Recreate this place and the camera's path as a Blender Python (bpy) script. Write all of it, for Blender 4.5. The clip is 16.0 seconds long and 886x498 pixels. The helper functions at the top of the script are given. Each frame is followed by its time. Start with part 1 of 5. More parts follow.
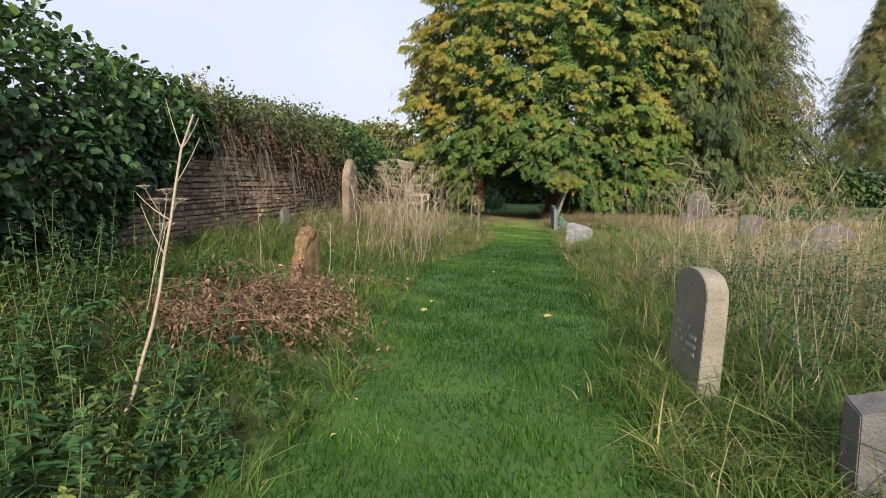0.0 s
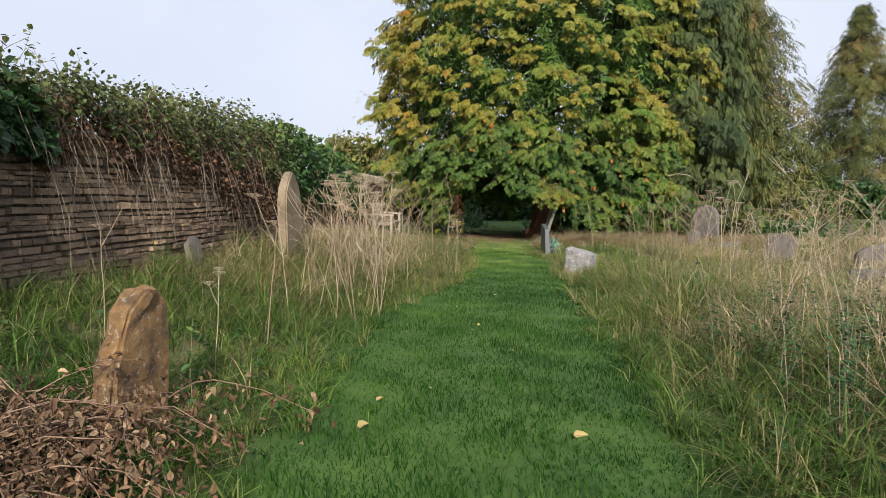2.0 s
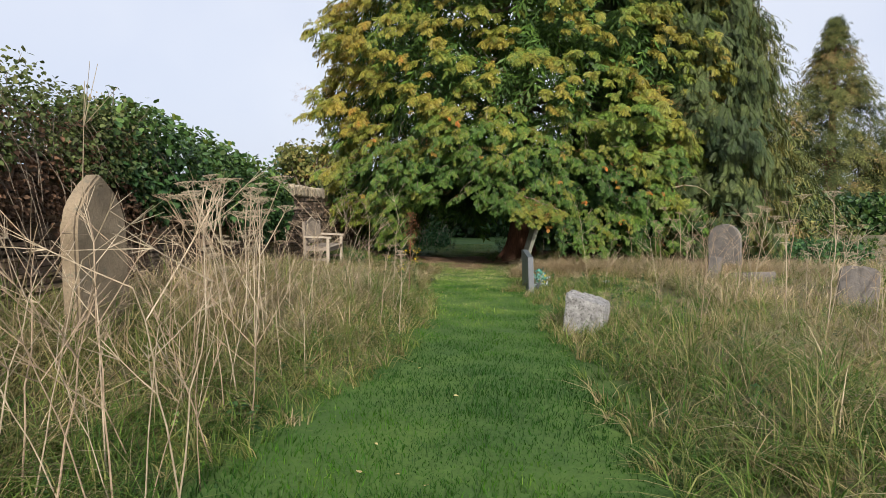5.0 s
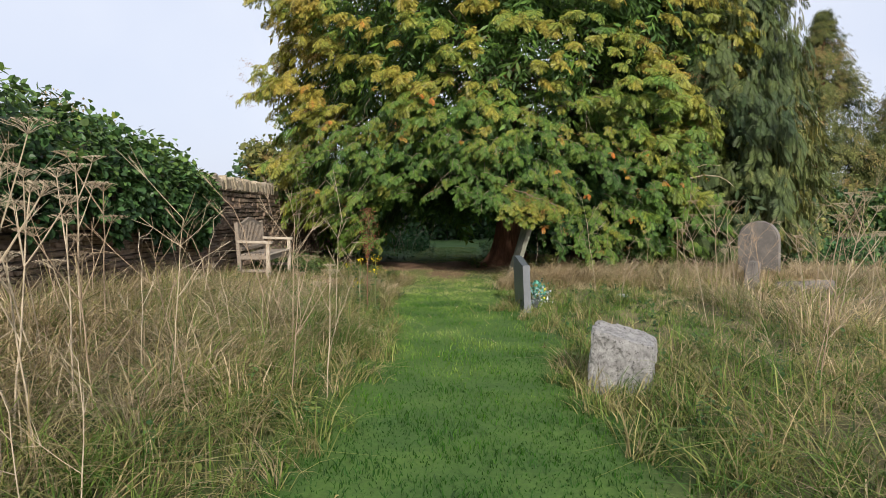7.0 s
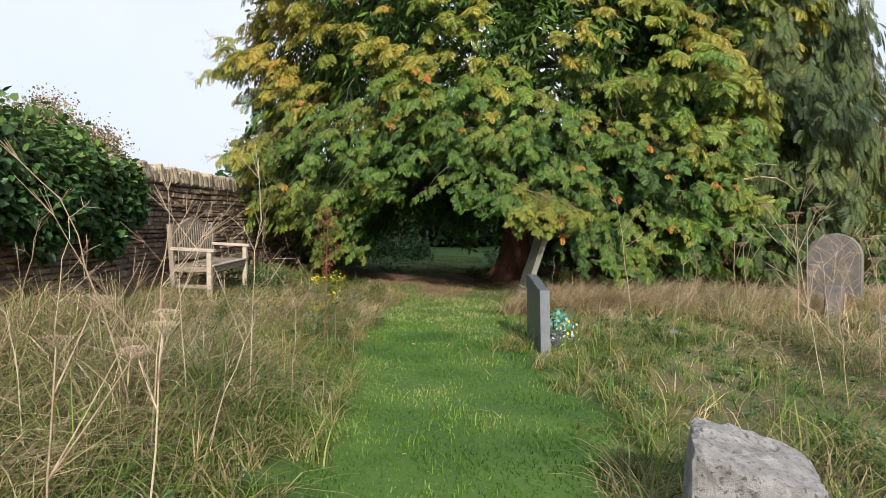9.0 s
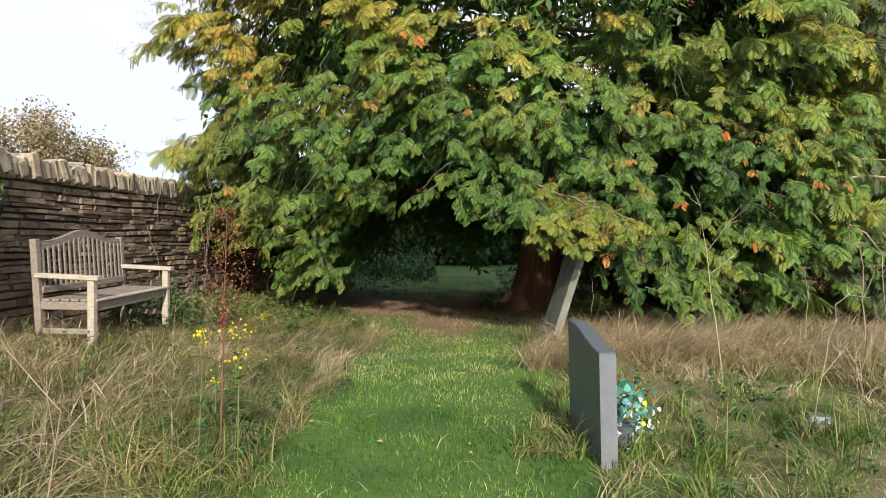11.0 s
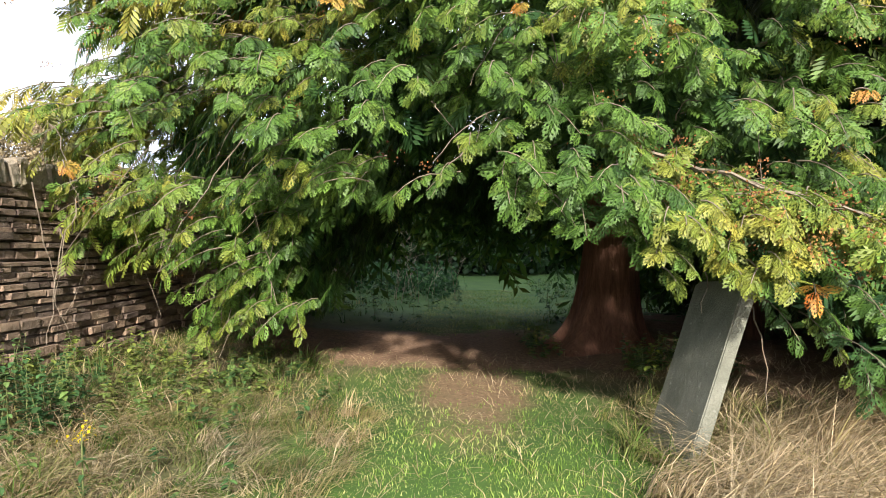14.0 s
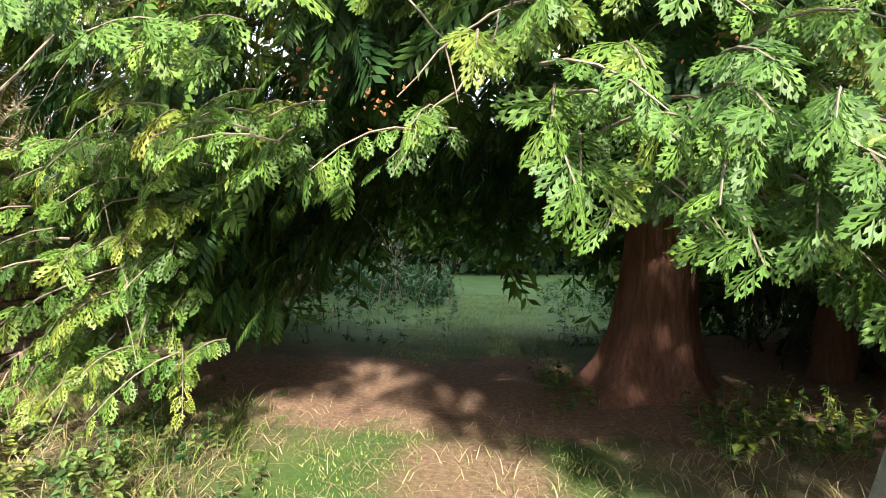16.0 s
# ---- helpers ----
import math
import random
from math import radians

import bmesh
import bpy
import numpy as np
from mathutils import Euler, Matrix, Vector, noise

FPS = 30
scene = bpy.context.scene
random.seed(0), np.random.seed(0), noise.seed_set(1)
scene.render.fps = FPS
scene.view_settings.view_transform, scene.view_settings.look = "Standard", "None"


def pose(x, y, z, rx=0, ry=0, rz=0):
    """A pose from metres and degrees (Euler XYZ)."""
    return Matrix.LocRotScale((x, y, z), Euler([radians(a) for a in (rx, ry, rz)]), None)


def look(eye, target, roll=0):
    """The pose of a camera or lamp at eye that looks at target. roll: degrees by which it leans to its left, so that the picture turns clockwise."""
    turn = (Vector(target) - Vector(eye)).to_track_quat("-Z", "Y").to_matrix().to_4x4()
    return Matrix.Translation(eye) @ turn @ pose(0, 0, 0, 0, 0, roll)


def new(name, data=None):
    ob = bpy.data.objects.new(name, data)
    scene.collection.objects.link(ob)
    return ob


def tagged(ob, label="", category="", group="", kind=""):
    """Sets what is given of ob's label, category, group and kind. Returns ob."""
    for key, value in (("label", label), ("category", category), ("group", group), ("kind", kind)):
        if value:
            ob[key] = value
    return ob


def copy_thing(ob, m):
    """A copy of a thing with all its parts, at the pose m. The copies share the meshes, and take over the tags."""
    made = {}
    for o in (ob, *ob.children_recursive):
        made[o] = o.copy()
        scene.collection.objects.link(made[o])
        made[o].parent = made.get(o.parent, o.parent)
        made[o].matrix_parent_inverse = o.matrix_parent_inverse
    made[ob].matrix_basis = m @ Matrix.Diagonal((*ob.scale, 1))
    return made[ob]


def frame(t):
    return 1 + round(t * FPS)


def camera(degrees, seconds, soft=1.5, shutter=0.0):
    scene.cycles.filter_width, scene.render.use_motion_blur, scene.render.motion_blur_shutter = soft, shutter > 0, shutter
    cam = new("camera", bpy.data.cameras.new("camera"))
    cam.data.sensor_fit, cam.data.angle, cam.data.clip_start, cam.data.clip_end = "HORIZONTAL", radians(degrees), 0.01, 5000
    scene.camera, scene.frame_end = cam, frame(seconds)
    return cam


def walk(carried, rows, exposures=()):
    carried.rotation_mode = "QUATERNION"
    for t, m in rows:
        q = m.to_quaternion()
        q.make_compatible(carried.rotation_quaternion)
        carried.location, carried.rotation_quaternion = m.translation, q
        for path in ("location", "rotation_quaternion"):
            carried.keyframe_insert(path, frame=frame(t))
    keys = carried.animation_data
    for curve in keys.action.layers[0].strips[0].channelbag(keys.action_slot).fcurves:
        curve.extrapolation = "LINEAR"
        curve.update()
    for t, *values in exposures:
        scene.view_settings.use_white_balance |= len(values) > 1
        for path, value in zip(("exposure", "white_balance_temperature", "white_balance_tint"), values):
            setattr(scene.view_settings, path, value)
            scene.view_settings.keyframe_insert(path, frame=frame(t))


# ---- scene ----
cam = camera(70.0, 16.0, soft=0.65)
PATH = [
    (0, (1.064, 0.427, 1.294), (0.815, 2.4, 1.087), 1.3),
    (0.5, (1.026, 1.123, 1.293), (0.849, 3.106, 1.106), 0.6),
    (1, (0.95, 1.768, 1.279), (0.774, 3.751, 1.097), 0.7),
    (1.5, (0.967, 2.416, 1.309), (0.805, 4.402, 1.14), 0.9),
    (2, (0.894, 3.068, 1.311), (0.707, 5.053, 1.156), 0.5),
    (2.5, (0.84, 3.698, 1.353), (0.645, 5.684, 1.206), 0.4),
    (3, (0.827, 4.257, 1.444), (0.643, 6.242, 1.29), 0.8),
    (3.5, (0.743, 4.928, 1.444), (0.598, 6.918, 1.301), 0.9),
    (4, (0.727, 5.523, 1.469), (0.625, 7.515, 1.316), 1.1),
    (4.2, (0.752, 5.76, 1.501), (0.649, 7.752, 1.355), 0.9),
    (6.3, (1.092, 8.725, 1.189), (1.023, 10.722, 1.103), -0.4),
    (6.5, (1.053, 8.946, 1.2), (0.993, 10.943, 1.103), -0.4),
    (7, (1.009, 9.581, 1.317), (0.963, 11.577, 1.213), -0.1),
    (7.5, (0.981, 10.119, 1.345), (0.933, 12.116, 1.247), 0.1),
    (8, (1.048, 10.722, 1.326), (1.006, 12.719, 1.224), 0.2),
    (8.5, (1.085, 11.299, 1.315), (1.037, 13.295, 1.212), 0.8),
    (9, (1.141, 11.906, 1.3), (1.074, 13.903, 1.214), 0.9),
    (9.2, (1.145, 12.188, 1.268), (1.083, 14.185, 1.181), 1.0),
    (11.3, (1.196, 14.887, 1.273), (1.084, 16.883, 1.243), 0.8),
    (11.5, (1.178, 15.116, 1.283), (1.06, 17.112, 1.25), 0.8),
    (12, (1.141, 15.721, 1.319), (1.01, 17.717, 1.294), 1.0),
    (12.5, (1.029, 16.326, 1.324), (0.88, 18.321, 1.299), 1.2),
    (13, (1.017, 16.928, 1.321), (0.867, 18.922, 1.291), 1.0),
    (13.5, (0.996, 17.524, 1.327), (0.837, 19.518, 1.306), 0.9),
    (14, (0.969, 18.105, 1.351), (0.796, 20.097, 1.33), 0.5),
    (14.5, (0.999, 18.739, 1.377), (0.823, 20.732, 1.349), 0.8),
    (15, (0.9, 19.237, 1.393), (0.723, 21.229, 1.359), 1.5),
    (15.5, (0.921, 19.798, 1.374), (0.758, 21.791, 1.353), 1.1),
    (16, (0.853, 20.252, 1.448), (0.69, 22.245, 1.406), 1.3),
]
walk(cam, [(t, look(eye, target, roll)) for t, eye, target, roll in PATH], [(0, 0.3), (4, 0.22), (7.5, 0.3), (9.2, 0.48), (11.3, 0.65), (13, 0.92), (14.5, 1.42), (16, 1.92)])

# ---- light ----
SUN_EL, SUN_AZ = radians(27), radians(170)  # azimuth from +y towards +x
world = bpy.data.worlds.new("sky")
scene.world = world
world.use_nodes = True
wn, wl = world.node_tree.nodes, world.node_tree.links
wn.clear()
sky = wn.new("ShaderNodeTexSky")
sky.sky_type, sky.sun_disc = "NISHITA", False
sky.sun_elevation, sky.sun_rotation = SUN_EL, SUN_AZ
sky.dust_density, sky.air_density = 4.0, 1.0
haze = wn.new("ShaderNodeMix")
haze.data_type = "RGBA"
haze.inputs[0].default_value = 0.8
cloud = wn.new("ShaderNodeTexNoise")
cloud.inputs["Scale"].default_value, cloud.inputs["Detail"].default_value = 1.6, 5
cramp = wn.new("ShaderNodeValToRGB")
cramp.color_ramp.elements[0].color = (6.5, 7.1, 8.8, 1)
cramp.color_ramp.elements[1].color = (8.3, 8.6, 9.5, 1)
cramp.color_ramp.elements[0].position, cramp.color_ramp.elements[1].position = 0.35, 0.7
bg = wn.new("ShaderNodeBackground")
bg.inputs["Strength"].default_value = 0.1
wout = wn.new("ShaderNodeOutputWorld")
wl.new(cloud.outputs["Fac"], cramp.inputs[0])
wl.new(sky.outputs[0], haze.inputs[6])
wl.new(cramp.outputs[0], haze.inputs[7])
wl.new(haze.outputs[2], bg.inputs[0])
wl.new(bg.outputs[0], wout.inputs[0])
sun = new("sun", bpy.data.lights.new("sun", "SUN"))
sun.data.energy, sun.data.angle, sun.data.color = 4.4, radians(2.0), (1.0, 0.93, 0.82)
sdir = Vector((math.sin(SUN_AZ) * math.cos(SUN_EL), math.cos(SUN_AZ) * math.cos(SUN_EL), math.sin(SUN_EL)))
sun.matrix_world = look(sdir * 50, (0, 0, 0))

# ---- materials ----
def nodes_of(name):
    m = bpy.data.materials.new(name)
    m.use_nodes = True
    n, l = m.node_tree.nodes, m.node_tree.links
    return m, n, l, n["Principled BSDF"]


def ramp(n, stops):
    r = n.new("ShaderNodeValToRGB")
    e = r.color_ramp.elements
    while len(e) < len(stops):
        e.new(0.5)
    for k, (p, c) in enumerate(stops):
        e[k].position, e[k].color = p, (*c, 1)
    return r


def noise_tex(n, l, scale, detail=4, coord=None, rough=0.6):
    t = n.new("ShaderNodeTexNoise")
    t.inputs["Scale"].default_value, t.inputs["Detail"].default_value = scale, detail
    t.inputs["Roughness"].default_value = rough
    if coord is not None:
        l.new(coord, t.inputs["Vector"])
    return t


def mixed(n, l, mode, fac, a, b):
    m = n.new("ShaderNodeMix")
    m.data_type, m.blend_type = "RGBA", mode
    if isinstance(fac, float):
        m.inputs[0].default_value = fac
    else:
        l.new(fac, m.inputs[0])
    for k, v in ((6, a), (7, b)):
        if isinstance(v, tuple):
            m.inputs[k].default_value = (*v, 1)
        else:
            l.new(v, m.inputs[k])
    return m.outputs[2]


def stone_mat(name, c1, c2, spot, spot_amount=0.55, scale=6.0, rough=0.9, bump=0.5, vary=0.0):
    """Weathered stone: broad stains, grain, lichen spots, and a spread of tone from stone to stone."""
    m, n, l, b = nodes_of(name)
    co = n.new("ShaderNodeNewGeometry").outputs["Position"]
    big, fine, lich = noise_tex(n, l, scale, 5, co), noise_tex(n, l, scale * 14, 3, co), noise_tex(n, l, scale * 3.1, 6, co, 0.7)
    r = ramp(n, [(0.3, c1), (0.7, c2)])
    l.new(big.outputs["Fac"], r.inputs[0])
    sp = ramp(n, [(spot_amount, (0, 0, 0)), (spot_amount + 0.1, (1, 1, 1))])
    l.new(lich.outputs["Fac"], sp.inputs[0])
    col = mixed(n, l, "MIX", sp.outputs[0], r.outputs[0], spot)
    g = ramp(n, [(0.3, (0.82, 0.82, 0.82)), (0.7, (1.12, 1.12, 1.12))])
    l.new(fine.outputs["Fac"], g.inputs[0])
    col = mixed(n, l, "MULTIPLY", 1.0, col, g.outputs[0])
    if vary:
        for out in (n.new("ShaderNodeObjectInfo").outputs["Random"], n.new("ShaderNodeNewGeometry").outputs["Random Per Island"]):
            vr = ramp(n, [(0, (1 - vary, 1 - vary, 1 - vary * 0.9)), (0.5, (1, 0.98, 0.95)), (1, (1 + vary, 1 + vary * 0.85, 1 + vary * 0.6))])
            l.new(out, vr.inputs[0])
            col = mixed(n, l, "MULTIPLY", 1.0, col, vr.outputs[0])
    l.new(col, b.inputs["Base Color"])
    b.inputs["Roughness"].default_value = rough
    bp = n.new("ShaderNodeBump")
    bp.inputs["Strength"].default_value, bp.inputs["Distance"].default_value = bump, 0.02
    hsum = n.new("ShaderNodeMath")
    l.new(lich.outputs["Fac"], hsum.inputs[0])
    l.new(fine.outputs["Fac"], hsum.inputs[1])
    l.new(hsum.outputs[0], bp.inputs["Height"])
    l.new(bp.outputs[0], b.inputs["Normal"])
    return m


def leaf_mat(name, stops, rough=0.55, thin=0.25, spread=0.5, island=True):
    """Leaves and blades: colour along the 'tint' attribute, varied by island, some light let through."""
    m, n, l, b = nodes_of(name)
    at = n.new("ShaderNodeAttribute")
    at.attribute_name = "tint"
    r = ramp(n, stops)
    l.new(at.outputs["Fac"], r.inputs[0])
    geo = n.new("ShaderNodeNewGeometry")
    broad = noise_tex(n, l, 0.9, 3, geo.outputs["Position"])
    br = ramp(n, [(0.3, (0.75, 0.8, 0.8)), (0.7, (1.2, 1.15, 1.1))])
    l.new(broad.outputs["Fac"], br.inputs[0])
    col = mixed(n, l, "MULTIPLY", 1.0, r.outputs[0], br.outputs[0])
    if island:
        vr = ramp(n, [(0, (1 - spread,) * 3), (1, (1 + spread,) * 3)])
        l.new(geo.outputs["Random Per Island"], vr.inputs[0])
        col = mixed(n, l, "MULTIPLY", 1.0, col, vr.outputs[0])
    l.new(col, b.inputs["Base Color"])
    b.inputs["Roughness"].default_value = rough
    b.inputs["Specular IOR Level"].default_value = 0.3
    tr = n.new("ShaderNodeBsdfTranslucent")
    l.new(col, tr.inputs["Color"])
    mx = n.new("ShaderNodeMixShader")
    mx.inputs[0].default_value = thin
    l.new(b.outputs[0], mx.inputs[1])
    l.new(tr.outputs[0], mx.inputs[2])
    l.new(mx.outputs[0], n["Material Output"].inputs[0])
    return m


def plain_mat(name, c1, c2, scale=20.0, rough=0.7, bump=0.2, stretch=(1, 1, 1), metal=0.0):
    m, n, l, b = nodes_of(name)
    tc = n.new("ShaderNodeTexCoord")
    mp = n.new("ShaderNodeMapping")
    mp.inputs["Scale"].default_value = stretch
    l.new(tc.outputs["Object"], mp.inputs[0])
    big, fine = noise_tex(n, l, scale, 5, mp.outputs[0]), noise_tex(n, l, scale * 6, 3, mp.outputs[0])
    r = ramp(n, [(0.3, c1), (0.7, c2)])
    l.new(big.outputs["Fac"], r.inputs[0])
    g = ramp(n, [(0.3, (0.75, 0.75, 0.75)), (0.7, (1.15, 1.15, 1.15))])
    l.new(fine.outputs["Fac"], g.inputs[0])
    l.new(mixed(n, l, "MULTIPLY", 1.0, r.outputs[0], g.outputs[0]), b.inputs["Base Color"])
    b.inputs["Roughness"].default_value, b.inputs["Metallic"].default_value = rough, metal
    bp = n.new("ShaderNodeBump")
    bp.inputs["Strength"].default_value, bp.inputs["Distance"].default_value = bump, 0.01
    l.new(fine.outputs["Fac"], bp.inputs["Height"])
    l.new(bp.outputs[0], b.inputs["Normal"])
    return m


M_WALL = stone_mat("walling_stone", (0.2, 0.14, 0.102), (0.4, 0.3, 0.215), (0.5, 0.43, 0.34), 0.6, 4.0, 0.92, 1.0, 0.36)
M_CORE = stone_mat("wall_core", (0.085, 0.068, 0.052), (0.15, 0.12, 0.09), (0.18, 0.15, 0.11), 0.6, 5.0)
M_COPE = stone_mat("coping_stone", (0.25, 0.21, 0.16), (0.42, 0.37, 0.29), (0.16, 0.17, 0.11), 0.55, 5.0, 0.92, 0.6, 0.3)
M_GREY = stone_mat("grey_sandstone", (0.115, 0.105, 0.1), (0.2, 0.178, 0.16), (0.3, 0.275, 0.24), 0.62, 5.0)
M_NEAR = stone_mat("brown_grey_sandstone", (0.2, 0.175, 0.135), (0.31, 0.27, 0.205), (0.36, 0.33, 0.27), 0.66, 5.0)
M_BUFF = stone_mat("buff_sandstone", (0.17, 0.13, 0.085), (0.29, 0.225, 0.15), (0.15, 0.14, 0.10), 0.58, 4.0)
M_ORANGE = stone_mat("crumbling_sandstone", (0.085, 0.055, 0.04), (0.42, 0.24, 0.09), (0.46, 0.41, 0.33), 0.56, 12.0, 0.95, 0.9)
M_MARBLE = stone_mat("white_marble", (0.25, 0.24, 0.235), (0.5, 0.49, 0.48), (0.12, 0.115, 0.11), 0.54, 14.0, 0.85, 1.0)
M_SLATE = stone_mat("polished_slate", (0.075, 0.088, 0.10), (0.10, 0.115, 0.128), (0.14, 0.15, 0.16), 0.7, 8.0, 0.45, 0.05)
M_LIGHTSLATE = stone_mat("sawn_slate_edge", (0.12, 0.13, 0.145), (0.155, 0.165, 0.18), (0.19, 0.2, 0.215), 0.66, 12.0, 0.7, 0.15)
M_SLAB = stone_mat("green_grey_slab", (0.13, 0.135, 0.105), (0.21, 0.21, 0.17), (0.32, 0.32, 0.28), 0.6, 6.0)
M_TEAK = plain_mat("weathered_teak", (0.17, 0.135, 0.105), (0.31, 0.26, 0.21), 9.0, 0.85, 0.4, (6, 0.8, 6))
M_TEAKTOP = plain_mat("bleached_teak", (0.33, 0.275, 0.215), (0.5, 0.43, 0.35), 9.0, 0.85, 0.4, (1, 1, 6))
M_BARK = plain_mat("red_cedar_bark", (0.10, 0.045, 0.028), (0.25, 0.12, 0.075), 5.0, 0.95, 1.0, (5, 5, 0.6))
M_TWIG = plain_mat("grey_twig", (0.13, 0.10, 0.075), (0.28, 0.23, 0.17), 20.0, 0.9, 0.3)
M_DEADWOOD = plain_mat("pale_dead_stalk", (0.32, 0.25, 0.17), (0.48, 0.40, 0.29), 12.0, 0.9, 0.3)
M_STRAWSTEM = plain_mat("dry_stalk", (0.22, 0.155, 0.10), (0.38, 0.29, 0.2), 12.0, 0.9, 0.2)
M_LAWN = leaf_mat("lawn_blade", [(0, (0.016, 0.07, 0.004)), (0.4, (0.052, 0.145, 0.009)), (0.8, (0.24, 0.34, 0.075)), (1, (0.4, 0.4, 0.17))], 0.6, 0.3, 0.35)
M_GRASS = leaf_mat("long_grass", [(0, (0.045, 0.11, 0.016)), (0.35, (0.11, 0.18, 0.032)), (0.6, (0.25, 0.23, 0.09)), (0.85, (0.37, 0.285, 0.17)), (1, (0.52, 0.42, 0.285))], 0.65, 0.3)
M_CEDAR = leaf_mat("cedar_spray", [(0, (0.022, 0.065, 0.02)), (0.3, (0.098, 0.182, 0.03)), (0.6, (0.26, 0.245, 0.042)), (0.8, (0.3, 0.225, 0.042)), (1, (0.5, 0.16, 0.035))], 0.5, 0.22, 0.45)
M_DARKCEDAR = leaf_mat("dark_cedar_spray", [(0, (0.03, 0.055, 0.02)), (0.4, (0.085, 0.115, 0.035)), (1, (0.26, 0.23, 0.065))], 0.6, 0.2, 0.4)
M_FIR = leaf_mat("fir_spray", [(0, (0.025, 0.045, 0.015)), (0.5, (0.11, 0.13, 0.035)), (0.8, (0.2, 0.19, 0.06)), (1, (0.25, 0.17, 0.07))], 0.6, 0.2)
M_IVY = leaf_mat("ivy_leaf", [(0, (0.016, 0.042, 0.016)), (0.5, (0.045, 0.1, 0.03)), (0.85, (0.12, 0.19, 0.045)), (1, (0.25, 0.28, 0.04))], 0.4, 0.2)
M_BRAMBLE = leaf_mat("bramble_leaf", [(0, (0.04, 0.065, 0.02)), (0.6, (0.11, 0.14, 0.045)), (1, (0.24, 0.22, 0.09))], 0.55, 0.3)
M_NETTLE = leaf_mat("nettle_leaf", [(0, (0.03, 0.085, 0.03)), (0.6, (0.07, 0.15, 0.05)), (1, (0.22, 0.26, 0.06))], 0.6, 0.3)
M_BROWN = leaf_mat("dead_leaf", [(0, (0.07, 0.04, 0.025)), (0.6, (0.2, 0.115, 0.07)), (1, (0.36, 0.26, 0.17))], 0.85, 0.2)
M_CONE = leaf_mat("cedar_cone", [(0, (0.15, 0.06, 0.026)), (0.6, (0.27, 0.125, 0.045)), (1, (0.38, 0.22, 0.075))], 0.75, 0.2)
M_AUTUMN = leaf_mat("autumn_leaf", [(0, (0.16, 0.14, 0.08)), (1, (0.36, 0.28, 0.17))], 0.7, 0.3)
M_YELLOW = leaf_mat("yellow_petal", [(0, (0.7, 0.5, 0.01)), (1, (0.85, 0.7, 0.03))], 0.6, 0.3)


def ground_mat():
    m, n, l, b = nodes_of("turf_and_soil")
    pos = n.new("ShaderNodeNewGeometry").outputs["Position"]
    at = n.new("ShaderNodeAttribute")
    at.attribute_name = "cover"
    big, fine = noise_tex(n, l, 1.3, 5, pos), noise_tex(n, l, 22.0, 9, pos, 0.78)
    turf = ramp(n, [(0.3, (0.028, 0.078, 0.007)), (0.7, (0.07, 0.135, 0.016))])
    l.new(big.outputs["Fac"], turf.inputs[0])
    thatch = ramp(n, [(0.3, (0.055, 0.055, 0.02)), (0.7, (0.19, 0.155, 0.075))])
    l.new(big.outputs["Fac"], thatch.inputs[0])
    soil = ramp(n, [(0.3, (0.15, 0.085, 0.05)), (0.55, (0.25, 0.15, 0.095)), (0.75, (0.38, 0.27, 0.18))])
    l.new(fine.outputs["Fac"], soil.inputs[0])
    sep = n.new("ShaderNodeSeparateColor")
    l.new(at.outputs["Color"], sep.inputs[0])
    col = mixed(n, l, "MIX", sep.outputs[0], turf.outputs[0], thatch.outputs[0])
    col = mixed(n, l, "MIX", sep.outputs[1], col, soil.outputs[0])
    g = ramp(n, [(0.3, (0.65, 0.65, 0.65)), (0.7, (1.25, 1.25, 1.25))])
    l.new(fine.outputs["Fac"], g.inputs[0])
    l.new(mixed(n, l, "MULTIPLY", 1.0, col, g.outputs[0]), b.inputs["Base Color"])
    b.inputs["Roughness"].default_value = 0.95
    bp = n.new("ShaderNodeBump")
    bp.inputs["Strength"].default_value, bp.inputs["Distance"].default_value = 0.35, 0.012
    l.new(fine.outputs["Fac"], bp.inputs["Height"])
    l.new(bp.outputs[0], b.inputs["Normal"])
    return m


# ---- tools ----
RNG = np.random.default_rng(7)
UP = np.array([0.0, 0.0, 1.0])


def mesh_np(name, v, f, mat, tint=None, smooth=False):
    me = bpy.data.meshes.new(name)
    v, f = np.ascontiguousarray(v, dtype=np.float32), np.ascontiguousarray(f, dtype=np.int32)
    me.vertices.add(len(v))
    me.vertices.foreach_set("co", v.ravel())
    me.loops.add(f.size)
    me.loops.foreach_set("vertex_index", f.ravel())
    me.polygons.add(len(f))
    me.polygons.foreach_set("loop_start", np.arange(0, f.size, f.shape[1], dtype=np.int32))
    if tint is not None:
        me.attributes.new("tint", "FLOAT", "POINT").data.foreach_set("value", np.ascontiguousarray(tint, dtype=np.float32))
    me.polygons.foreach_set("use_smooth", np.full(len(f), smooth))
    me.update(calc_edges=True)
    me.materials.append(mat)
    return me


def part(name, data, mat, parent, label=""):
    """Links a bmesh or a mesh as one mesh object under a thing or a part."""
    if isinstance(data, bmesh.types.BMesh):
        me = bpy.data.meshes.new(name)
        data.to_mesh(me)
        data.free()
        me.materials.append(mat)
    else:
        me = data
    ob = new(name, me)
    ob.parent = parent
    if label:
        ob["label"] = label
    return ob


def empty(name, m, label, category, group="", kind=""):
    ob = new(name)
    ob.matrix_basis = m
    ob.empty_display_size = 0.1
    return tagged(ob, label, category, group, kind)


def unit(a):
    return a / np.maximum(np.linalg.norm(a, axis=-1, keepdims=True), 1e-9)


